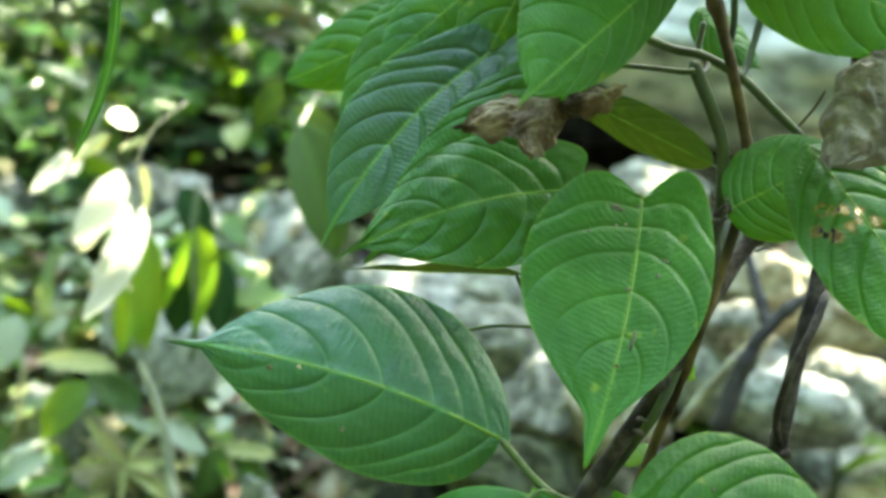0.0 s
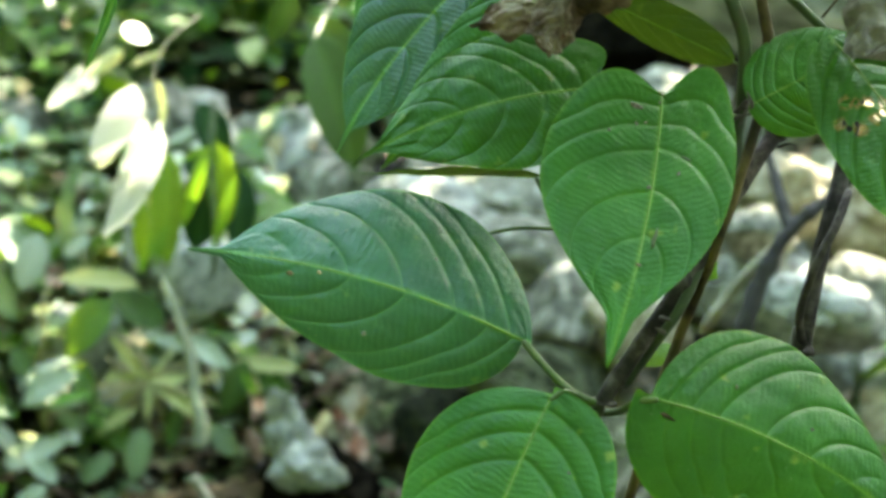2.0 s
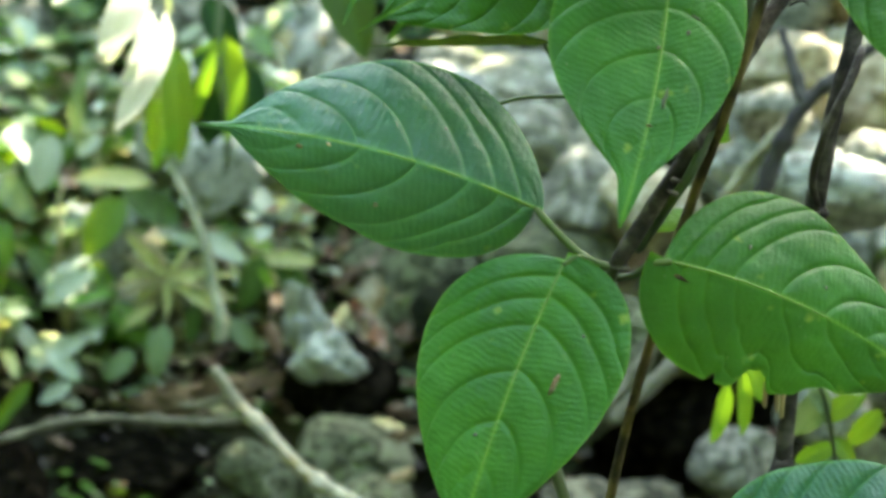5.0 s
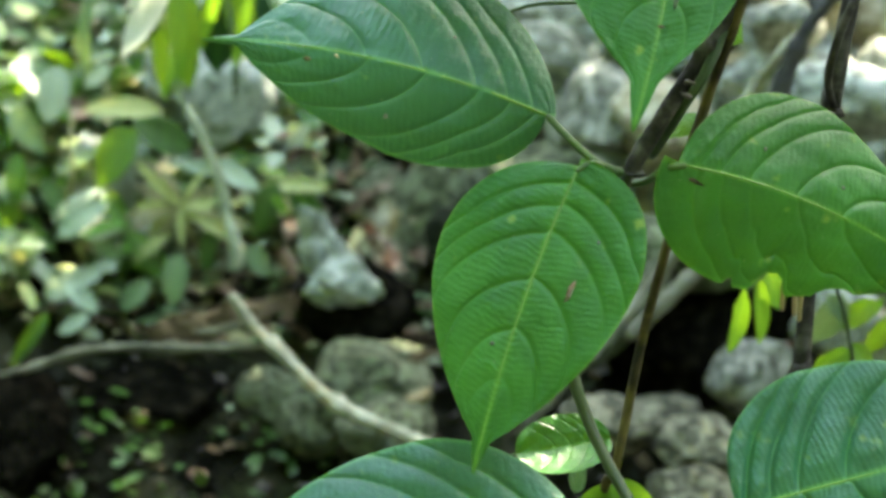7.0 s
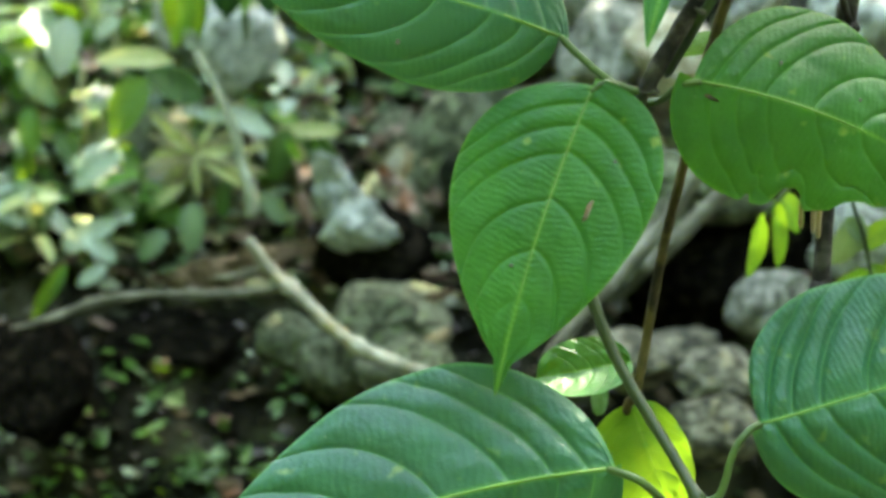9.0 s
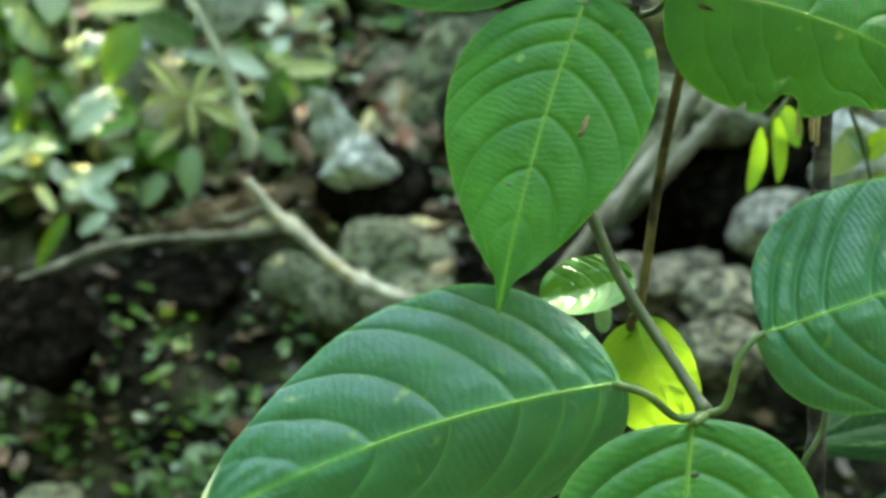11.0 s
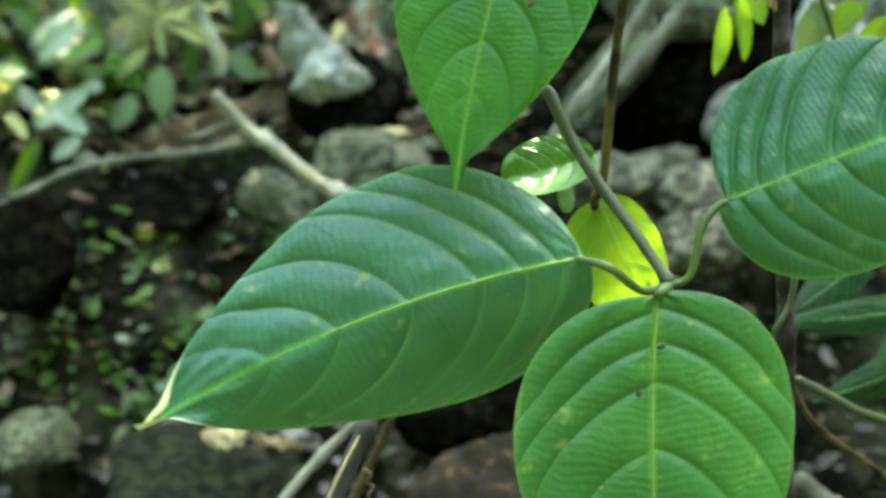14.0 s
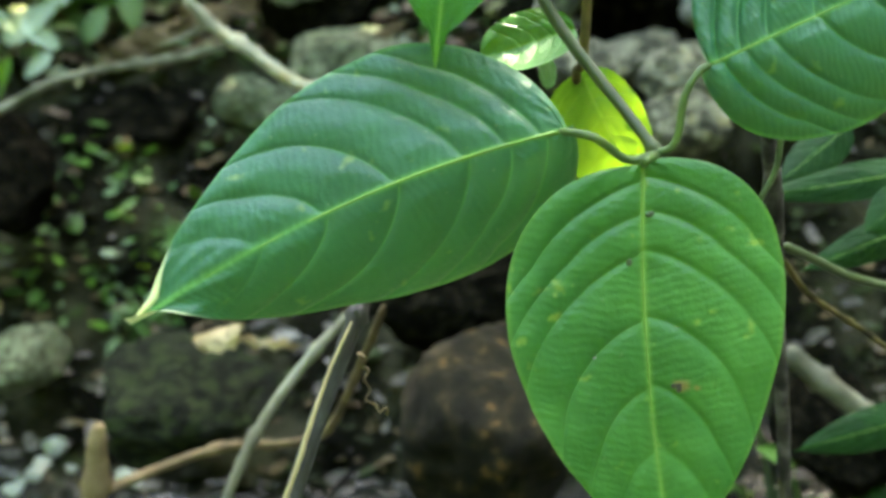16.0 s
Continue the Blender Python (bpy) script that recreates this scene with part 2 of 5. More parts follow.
WOOD_PALE = simple("wood_pale", [(0.38, (0.17, 0.17, 0.11)), (0.5, (0.36, 0.35, 0.25)), (0.6, (0.52, 0.50, 0.38))], 40, 0.75, 0.5, 5, 0.002, (22, (0.30, 0.22, 0.07), 0.54))
STEM_DUSTY = simple("stem_dusty", [(0.38, (0.13, 0.15, 0.10)), (0.6, (0.29, 0.31, 0.21))], 30, 0.85, 0.6, 5, 0.002, None, 0.2)
WOOD_DIM = simple("wood_dim", [(0.3, (0.06, 0.06, 0.042)), (0.5, (0.13, 0.125, 0.09)), (0.72, (0.24, 0.235, 0.18))], 30, 0.85, 0.6, 5, 0.002, (20, (0.03, 0.028, 0.02), 0.6), 0.2)

STONE_BROWN = simple("stone_brown", [(0.38, (0.006, 0.005, 0.002)), (0.52, (0.016, 0.013, 0.006)), (0.64, (0.042, 0.033, 0.014))], 4, 0.75, 0.8, 8, 0.02, (4, (0.22, 0.115, 0.04), 0.6), 0.15)
BARK_STRIP = simple("bark_strip", [(0.3, (0.030, 0.022, 0.012)), (0.7, (0.105, 0.075, 0.04))], 25, 0.85, 0.8, 5, 0.004, None, 0.2)
WOOD_TAN = simple("wood_tan", [(0.38, (0.09, 0.06, 0.032)), (0.6, (0.25, 0.175, 0.10))], 30, 0.8, 0.6, 5, 0.003, None, 0.2)


def water_material():
    m = Nodes("stream_water")
    m.colour((0.012, 0.012, 0.009))
    m.set(Roughness=0.06)
    m.bump(m.noise(38.0, 3.0), 0.8, 0.012)
    return m.mat


WATER = water_material()

# ---- building helpers ----


def from_bm(name, bm, material, smooth=True):
    me = bpy.data.meshes.new(name)
    bm.to_mesh(me)
    bm.free()
    me.materials.append(material)
    if smooth:
        me.polygons.foreach_set("use_smooth", [True] * len(me.polygons))
    return me


def from_arrays(name, verts, faces, material, smooth=True):
    me = bpy.data.meshes.new(name)
    me.from_pydata([tuple(v) for v in verts], [], [tuple(f) for f in faces])
    me.materials.append(material)
    if smooth:
        me.polygons.foreach_set("use_smooth", [True] * len(me.polygons))
    me.update()
    return me


def part(name, me, parent, label=""):
    """Links a mesh as one part under a thing or under a part."""
    ob = new(name, me)
    ob.parent = parent
    if label:
        tagged(ob, label=label)
    return ob


def thing(name, label, category, group="", at=(0, 0, 0), kind=""):
    ob = new(name)
    ob.location = at
    ob.empty_display_size = 0.02
    return tagged(ob, label, category, group, kind)


def spline(points, n):
    """A smooth line through the points."""
    p = [Vector(q) for q in points]
    p = [2 * p[0] - p[1], *p, 2 * p[-1] - p[-2]]
    out = []
    for i in range(1, len(p) - 2):
        for k in range(n):
            t = k / n
            a, b, c, d = p[i - 1 : i + 3]
            out.append(0.5 * (2 * b + (c - a) * t + (2 * a - 5 * b + 4 * c - d) * t * t + (3 * b - a - 3 * c + d) * t ** 3))
    out.append(p[-2])
    return out


def tube_mesh(name, points, r0, r1, material, sides=10, n=10, rough=0.06, knots=(), seed=0, tip=1.0):
    """A tapered, slightly uneven round stem along a smooth line; knots: places along it (0 to 1) where it swells."""
    line = spline(points, n)
    verts, faces = [], []
    up = Vector((0.3, 0.9, 0.2)).normalized()
    for i, q in enumerate(line):
        d = (line[min(i + 1, len(line) - 1)] - line[max(i - 1, 0)]).normalized()
        side = d.cross(up).normalized()
        up = side.cross(d).normalized()
        f = i / (len(line) - 1)
        r = r0 + (r1 - r0) * f
        for k in knots:
            r *= 1 + 0.55 * math.exp(-(((f - k) / 0.02) ** 2))
        if i in (0, len(line) - 1):
            r *= tip * 0.6
        for j in range(sides):
            a = 2 * math.pi * j / sides
            w = side * math.cos(a) + up * math.sin(a)
            k = 1 + rough * 2 * noise.noise(q / max(r0, 0.001) * 0.5 + w * 1.3 + Vector((seed, 0, 0)))
            verts.append(q + w * r * k)
    m = len(line)
    for i in range(m - 1):
        for j in range(sides):
            a, b = i * sides + j, i * sides + (j + 1) % sides
            faces.append((a, b, b + sides, a + sides))
    faces.append(tuple(reversed(range(sides))))
    faces.append(tuple(range((m - 1) * sides, m * sides)))
    return from_arrays(name, verts, faces, material)




def blade_mesh(name, base, tip, face, width, material, fold=(20, 20), a=0.45, b=0.85, lobe=(0.03, 0.03), bend=0.0, sweep=0.0,
               tipw=0.014, body=0.94, bites=(), holes=(), wear=(), fade=(), ripple=0.006, quilt=0.0085, seed=0, ns=200, nu=24, veins=VEINS, curl=0.0, decay=0.16, notch=0.0, wide=(1.0, 1.0), arch=1.0, pale=0.0, roll=0.0):
    """A leaf blade from its base to its tip. face: where its upper side looks; width: half width over length; fold: how far
    each half (counter-clockwise side first) bends back, in degrees; lobe: how far the base lobes reach back; arch: how far the side
    veins run towards the tip; pale: how far down from the tip the margin is bleached; roll: how far the margin turns up there."""
    base, tip = Vector(base), Vector(tip)
    axis = tip - base
    length = axis.length
    axis.normalize()
    nrm = Vector(face)
    nrm = (nrm - nrm.dot(axis) * axis).normalized()
    across = nrm.cross(axis).normalized()
    peak = a / (a + b)
    top = peak ** a * (1 - peak) ** b

    def half(s):
        q = min(s / body, 1.0)
        core = (q ** a) * ((1 - q) ** b) / top
        drip = tipw * 1.5 * min(max((s - 0.45) / 0.4, 0.0), 1.0) * min((1 - s) / 0.16, 1.0) ** 0.8
        return math.hypot(width * core, drip)

    def lean(s, U):
        return arch * (0.19 + 0.22 * min(s, 0.6)) * U ** 1.5 * min(1.0, 0.45 + s / 0.4) * min(1.0, 0.3 + 2.2 * (1 - s))

    def relief(s, u):
        return ripple * noise.noise(Vector((s * 5, u * 2.5, seed))) + 0.5 * ripple * noise.noise(Vector((s * 13, u * 6, seed + 5)))

    verts, vein_v, wear_v, fade_v, rung_v, uvs = [], [], [], [], [], []
    cols = 2 * nu + 1
    for i in range(ns + 1):
        s = (i / ns) ** 1.35
        w = half(s)
        for j in range(cols):
            u = (j - nu) / nu
            U = abs(u)
            side = 0 if u >= 0 else 1
            edge = 1.0
            for sd, c, bw, dep in bites:
                if sd == side:
                    edge -= dep * math.exp(-(((s - c) / bw) ** 4)) * (1 + 0.25 * noise.noise(Vector((s * 60, side, seed))))
            edge += ripple * 1.5 * noise.noise(Vector((s * 9, side * 5 + 2, seed)))
            y = U * w * min(edge, 1.05) * wide[side]
            x = s - lobe[side] * U ** 1.6 * ((s / notch) * math.exp(1 - s / notch) if notch else math.exp(-s / decay))
            ang = radians(fold[side]) * (0.75 + 0.35 * U)
            s0 = s - lean(s, U) - (0.012 if side else 0.0)
            d = min(abs(s0 - k) for k in veins)
            mid = math.exp(-((U * w / 0.007) ** 2))
            z = quilt * (0.75 * (1 - math.exp(-((d / 0.012) ** 1.3))) + 0.5 * (1 - math.exp(-((d / 0.05) ** 2)))) * min(1.0, U * 6) * (1 - U ** 6) * min(1, w / 0.2)
            z += relief(s, u) + roll * max(0.0, min(1.0, (s - 0.8) / 0.12)) * U ** 2 * (0.3 if side else 1.0)
            z += 1.6 * ripple * math.sin(s * 21 + seed * 3 + side) * U ** 4 * 0.6
            z += bend * 4 * s * (1 - s) - curl * s ** 4
            out = y * math.cos(ang)
            back = y * math.sin(ang)
            p = base + length * (axis * x + across * ((out if u >= 0 else -out) + sweep * 4 * s * (1 - s)) + nrm * (z - back))
            verts.append(p)
            vein_v.append(max(0.9 * mid, 0.0))
            for marks, store in ((wear, wear_v), (fade, fade_v)):
                e = 0.0
                for ws, wu, wr in marks:
                    rr = math.hypot(s - ws, (u - wu) * max(w, 0.02)) + 0.5 * wr * noise.noise(Vector((s * 50, u * 18, seed)))
                    e = max(e, 1 - min(1, max(0, (rr - wr * 0.6) / (wr * 0.5))))
                store.append(e)
            if pale:
                near_tip = max(0.0, min(1.0, (s - (1 - pale)) / (pale * 0.5)))
                fade_v[-1] = max(fade_v[-1], near_tip * max(0.0, min(1.0, (U - 0.88 + 0.5 * near_tip ** 3) / 0.1)))
            rung_v.append(s + 0.06 * U)
            uvs.append(((s0 + 0.3) / 1.3, u))
    faces = []
    for i in range(ns):
        for j in range(cols - 1):
            k = i * cols + j
            s, u = ((i + 0.5) / ns) ** 1.35, (j + 0.5 - nu) / nu
            gone = False
            for hs, hu, hr in holes:
                rr = math.hypot(s - hs, (u - hu) * half(s)) + 0.9 * hr * noise.noise(Vector((s * 45, u * 14, seed + 9)))
                gone = gone or rr < hr
            if not gone:
                faces.append((k, k + cols, k + cols + 1, k + 1))
    me = from_arrays(name, verts, faces, material)
    for key, data in (("vein", vein_v), ("wear", wear_v), ("fade", fade_v), ("rung", rung_v)):
        me.attributes.new(key, "FLOAT", "POINT").data.foreach_set("value", data)
    layer = me.uv_layers.new(name="UVMap")
    idx = np.zeros(len(me.loops), dtype=np.int32)
    me.loops.foreach_get("vertex_index", idx)
    layer.data.foreach_set("uv", np.array(uvs, dtype=np.float32)[idx].ravel())

    def along(s):
        z = quilt * 0.0 + bend * 4 * s * (1 - s) - curl * s ** 4 + ripple * noise.noise(Vector((s * 5, 0, seed))) + 0.5 * ripple * noise.noise(Vector((s * 13, 0, seed + 5)))
        return base + length * (axis * s + across * sweep * 4 * s * (1 - s) + nrm * z)

    def surface(s, u):
        U, side, w = abs(u), 0 if u >= 0 else 1, half(s)
        y = U * w * wide[side]
        x = s - lobe[side] * U ** 1.6 * ((s / notch) * math.exp(1 - s / notch) if notch else math.exp(-s / decay))
        ang = radians(fold[side]) * (0.75 + 0.35 * U)
        d = min(abs(s - lean(s, U) - (0.012 if side else 0.0) - k) for k in veins)
        z = quilt * (0.75 * (1 - math.exp(-((d / 0.012) ** 1.3))) + 0.5 * (1 - math.exp(-((d / 0.05) ** 2)))) * min(1.0, U * 6) * (1 - U ** 6) * min(1, w / 0.2) + relief(s, u) + bend * 4 * s * (1 - s)
        out = y * math.cos(ang) * (1 if u >= 0 else -1)
        return base + length * (axis * x + across * (out + sweep * 4 * s * (1 - s)) + nrm * (z - y * math.sin(ang) + 0.002))

    return me, along, nrm, length, surface


RIB = simple("leaf_rib", [(0.3, (0.10, 0.21, 0.03)), (0.7, (0.16, 0.29, 0.045))], 60, 0.45, 0.2, 6, 0.0005)


def leaf(plant, base, tip, face, width, material=None, petiole=(), thick=0.0011, label="", marks=(), **shape):
    """A leaf of a plant: blade, midrib and petiole. marks: scraps stuck to it, as (along, across, size, stretch, material)."""
    me, along, nrm, length, surface = blade_mesh("leaf", base, tip, face, width, material or LEAF, **shape)
    ob = part("leaf", me, plant, label)
    for n, (ms, mu, size, long, mat) in enumerate(marks):
        bm = bmesh.new()
        bmesh.ops.create_icosphere(bm, subdivisions=2, radius=1.0)
        side = (surface(ms, mu + 0.05) - surface(ms, mu)).normalized()
        way = (surface(min(ms + 0.03, 1.0), mu) - surface(ms, mu)).normalized() * math.cos(n * 1.9) + side * math.sin(n * 1.9)
        cross = nrm.cross(way).normalized()
        for v in bm.verts:
            k = 1 + 0.6 * noise.noise(v.co * 1.7 + Vector((n * 3.1, ms * 40, 0)))
            v.co = surface(ms, mu) + (way * v.co.x * long + cross * v.co.y + nrm * v.co.z * 0.25) * size * k
        part("scrap", from_bm("scrap", bm, mat), ob)
    rib = [along(0.94 * k / 7) - nrm * length * 0.001 for k in range(8)]
    part("midrib", tube_mesh("midrib", rib, length * 0.0050, length * 0.0010, RIB, 6, 8, 0.02), ob)
    if petiole:
        part("petiole", tube_mesh("petiole", [*petiole, Vector(base)], thick, thick * 0.8, PETIOLE, 8, 8), ob)
    return ob

# ---- the climbing vine ----
vine = thing("climbing_vine", "twining vine with dark stems and large green heart-shaped leaves", "vine", at=(0, 0, 0))

part("stem", tube_mesh("stem", [(0.1590, 0.0000, 0.8120), (0.1690, 0.0100, 0.7490), (0.1780, 0.0100, 0.7250), (0.1880, 0.0050, 0.6980), (0.1980, 0.0000, 0.6640), (0.1960, -0.0060, 0.6360), (0.1860, -0.0160, 0.5860), (0.1810, -0.0120, 0.5600), (0.1770, 0.0000, 0.5340),
    (0.1690, 0.0000, 0.4780), (0.1630, 0.0000, 0.4340), (0.1580, 0.0000, 0.3750), (0.1550, 0.0050, 0.3650), (0.1560, 0.0200, 0.3500), (0.1580, 0.0300, 0.3220)], 0.0027, 0.0020, BARK_BROWN, 10, 10, 0.08, (0.12, 0.3, 0.6)), vine, "slender brown twining stem")
part("stem", tube_mesh("stem", [(0.2110, 0.0120, 0.6400), (0.2040, 0.0060, 0.6280), (0.1940, -0.0040, 0.6100), (0.1860, -0.0120, 0.5930), (0.1780, -0.0160, 0.5720), (0.1650, -0.0200, 0.5470), (0.1500, -0.0240, 0.5170),
    (0.1480, -0.0240, 0.5100)], 0.0035, 0.0037, BARK, 12, 12, 0.08, (0.08, 0.62, 0.97)), vine, "dark woody main stem")
part("stem", tube_mesh("stem", [(0.1470, -0.0200, 0.5100), (0.1420, -0.0080, 0.4800), (0.1308, -0.0020, 0.4202), (0.1340, -0.0060, 0.4156), (0.1452, -0.0180, 0.3940),
    (0.1582, -0.0310, 0.3762), (0.1722, -0.0450, 0.3591), (0.1830, -0.0580, 0.3450)], 0.0029, 0.0024, STEM_OLIVE, 10, 10, 0.05, (0.98,)), vine, "smooth olive young stem")
part("stem", tube_mesh("stem", [(0.1670, 0.0000, 0.7040), (0.1770, 0.0000, 0.6880), (0.1860, 0.0000, 0.6700), (0.1890, 0.0000, 0.6500), (0.1900, 0.0040, 0.6360), (0.1880, -0.0040, 0.6020), (0.1820, -0.0120, 0.5810), (0.1770, -0.0200, 0.5640), (0.1720, -0.0240, 0.5510),
    (0.1660, -0.0200, 0.5380), (0.1580, 0.0000, 0.5150)], 0.0032, 0.0020, STEM_GREEN, 10, 10, 0.05, (0.45,)), vine, "green upright shoot")
part("stem", tube_mesh("stem", [(0.1482, 0.0300, 0.7163), (0.1612, 0.0260, 0.7125), (0.1753, 0.0240, 0.7112), (0.1929, 0.0220, 0.7038), (0.2084, 0.0220, 0.6928), (0.2248, 0.0220, 0.6809)], 0.0022, 0.0022, STEM_GREEN, 8, 8), vine, "green side shoot")
part("stem", tube_mesh("stem", [(0.1810, 0.0120, 0.7460), (0.1840, 0.0120, 0.7260), (0.1840, 0.0100, 0.7130), (0.1890, 0.0080, 0.7010)], 0.0017, 0.0015, STEM_GREEN, 8, 8), vine, "thin green shoot")
part("stem", tube_mesh("stem", [(0.1990, 0.0300, 0.7500), (0.1980, 0.0300, 0.7310), (0.1950, 0.0250, 0.7120), (0.1920, 0.0200, 0.7030)], 0.0020, 0.0015, STEM_GREEN, 8, 8), vine, "thin green shoot")
part("stem", tube_mesh("stem", [(0.1730, 0.0300, 0.7280), (0.1730, 0.0300, 0.7150), (0.1770, 0.0200, 0.7060), (0.1710, 0.0100, 0.7000), (0.1670, 0.0000, 0.7040)], 0.0015, 0.0015, STEM_OLIVE, 8, 8), vine, "curled tendril")
part("stem", tube_mesh("stem", [(0.1680, -0.0080, 0.6990), (0.1620, -0.0080, 0.6980), (0.1510, -0.0120, 0.6970), (0.1360, -0.0200, 0.6950), (0.1230, -0.0300, 0.6930)], 0.0015, 0.0010, STEM_GREEN, 8, 8), vine, "thin green leaf stalk")
# frayed dead sheath at the joint, and tendril hooks
for n, (q0, q1, q2) in enumerate((((0.1860, -0.0060, 0.6390), (0.1900, -0.0120, 0.6440), (0.1870, -0.0140, 0.6320)), ((0.1880, -0.0080, 0.6410), (0.1920, -0.0120, 0.6420), (0.1890, -0.0100, 0.6480)),
                                  ((0.1840, -0.0060, 0.6340), (0.1870, -0.0120, 0.6370), (0.1920, -0.0100, 0.6390)))):
    part("sheath", tube_mesh("sheath", [q0, q1, q2], 0.0012, 0.0005, DRY_GREY, 6, 6, 0.3, seed=n), vine)
part("tendril", tube_mesh("tendril", [(0.2080, 0.0040, 0.6270), (0.2110, 0.0000, 0.6290), (0.2140, 0.0000, 0.6290), (0.2160, 0.0020, 0.6270)], 0.0006, 0.0002, BARK, 6, 8), vine)
for t0, q0, q1 in ((1, (0.1650, -0.0300, 0.5500), (0.1690, -0.0340, 0.5500)), (2, (0.1680, -0.0300, 0.5440), (0.1630, -0.0360, 0.5460))):
    part("thorn", tube_mesh("thorn", [Vector(q0), (Vector(q0) + Vector(q1)) / 2, Vector(q1)], 0.0015, 0.0005, BARK, 6, 3), vine)

NODE_1 = (0.1450, -0.0260, 0.5100)
NODE_2 = (0.1820, -0.0600, 0.3460)
NODE_0 = (0.1880, 0.0000, 0.6370)

leaf(vine, (0.1110, -0.0120, 0.5300), (-0.0340, -0.0300, 0.5500), (0.15, -1, 0.55), 0.348, LEAF_SKY_SHEEN, [NODE_1, (0.1340, -0.0240, 0.5130), (0.1220, -0.0180, 0.5210)], 0.0020,
     bend=0.02, fold=(30, 8), wide=(0.75, 1.0), quilt=0.006, a=0.540, b=0.844, lobe=(0.000, 0.027), sweep=-0.0471, tipw=0.019, body=0.905, seed=1, label="broad green leaf with arched veins, bluer for sky sheen", arch=1.1,
     marks=((0.70, 0.22, 0.0010, 1.6, BARK_BROWN), (0.45, 0.62, 0.0009, 1.3, DRY_ASH), (0.30, -0.4, 0.0006, 1.0, DRY_ASH), (0.62, 0.08, 0.0007, 1.4, STRAW)))
leaf(vine, (0.1540, -0.0120, 0.6410), (0.1430, -0.0700, 0.5310), (0.0, -1, 0.1), 0.322, LEAF, [NODE_0, (0.1780, 0.0200, 0.6420), (0.1630, 0.0080, 0.6450)], 0.0017,
     bend=0.02, fold=(-6, 4), a=0.803, b=1.039, lobe=(0.235, 0.161), notch=0.12, wide=(0.79, 1.17), sweep=0.0294, tipw=0.028, body=0.850, quilt=0.0035, seed=2, label="heart-shaped leaf with long drawn-out tip", 
     marks=((0.54, 0.16, 0.0009, 5.0, STEM_OLIVE), (0.10, -0.42, 0.0011, 2.6, DRY_ASH), (0.03, -0.05, 0.0008, 1.2, DRY_ASH), (0.13, -0.2, 0.0006, 1.6, DRY_ASH), (0.15, -0.3, 0.0006, 1.3, DRY_ASH), (0.22, -0.52, 0.0006, 1.2, DRY_ASH), (0.36, -0.03, 0.0008, 1.3, DRY_ASH), (0.26, 0.38, 0.0006, 6.0, STEM_OLIVE), (0.31, 0.3, 0.0007, 1.6, DRY_ASH), (0.64, 0.02, 0.0006, 2.0, DRY)))
leaf(vine, (0.1250, -0.0350, 0.5100), (0.0950, -0.0780, 0.3920), (0.05, -1, 0.35), 0.340, LEAF, [(0.1470, -0.0120, 0.5060), (0.1410, -0.0180, 0.5090), (0.1310, -0.0320, 0.5140)], 0.0015,
     bend=0.015, fold=(-8, 24), a=0.419, b=0.84, lobe=(0.047, 0.023), wide=(0.93, 1.06), sweep=-0.025, tipw=0.028, body=0.895, seed=3, label="broad green leaf hanging with a pointed tip", 
     marks=((0.37, 0.40, 0.0011, 4.0, DRY_TAN), (0.6, -0.2, 0.0007, 1.4, DRY_ASH), (0.2, 0.5, 0.0006, 1.2, DRY_ASH)))
leaf(vine, (0.1690, -0.0350, 0.5170), (0.2870, -0.0300, 0.4740), (-0.1, -1, 0.36), 0.369, LEAF, [(0.1480, -0.0120, 0.5040), (0.1550, -0.0200, 0.5070), (0.1610, -0.0340, 0.5150)], 0.0017,
     bend=0.02, fold=(17, 12), wide=(1.0, 0.95), a=0.466, b=1.069, lobe=(0.028, 0.080), sweep=0.0600, tipw=0.023, body=0.961, quilt=0.0065, seed=4, label="green leaf with insect bites along the edge",
     bites=((1, 0.42, 0.045, 0.22), (1, 0.30, 0.012, 0.08), (1, 0.62, 0.05, 0.1)), 
     marks=((0.045, -0.22, 0.0009, 5.0, DRY_TAN), (0.22, 0.35, 0.0007, 1.5, DRY_ASH), (0.5, 0.3, 0.0007, 1.3, DRY_ASH)))
leaf(vine, (0.1430, -0.0620, 0.3590), (-0.0310, -0.1060, 0.3030), (0.1, -0.85, 0.75), 0.290, LEAF_SKY_SHEEN, [NODE_2, (0.1700, -0.0620, 0.3450), (0.1560, -0.0700, 0.3580)], 0.0020,
     bend=0.02, fold=(45, -6), a=0.440, b=0.860, lobe=(0.031, 0.018), sweep=-0.0440, tipw=0.038, body=0.945, seed=5, label="large glossy green leaf folded along the midrib, pale curled tip", quilt=0.0095, pale=0.15, roll=0.07)
leaf(vine, (0.1760, -0.0660, 0.3440), (0.1810, -0.1200, 0.1840), (0.0, -1, 0.45), 0.337, LEAF_LIGHT, [NODE_2, (0.1770, -0.0700, 0.3470)], 0.0020,
     bend=0.02, fold=(-1, -8), a=0.390, b=0.780, lobe=(0.013, 0.001), sweep=-0.0287, tipw=0.020, body=0.960, seed=6, label="broad hanging green leaf with a torn hole", holes=((0.535, 0.22, 0.012),), wear=((0.535, 0.25, 0.018), (0.545, 0.38, 0.006)),
     marks=((0.23, -0.10, 0.0012, 1.4, STEM_OLIVE), (0.12, 0.06, 0.0012, 1.6, STEM_OLIVE), (0.45, -0.4, 0.0007, 1.2, DRY_ASH)))
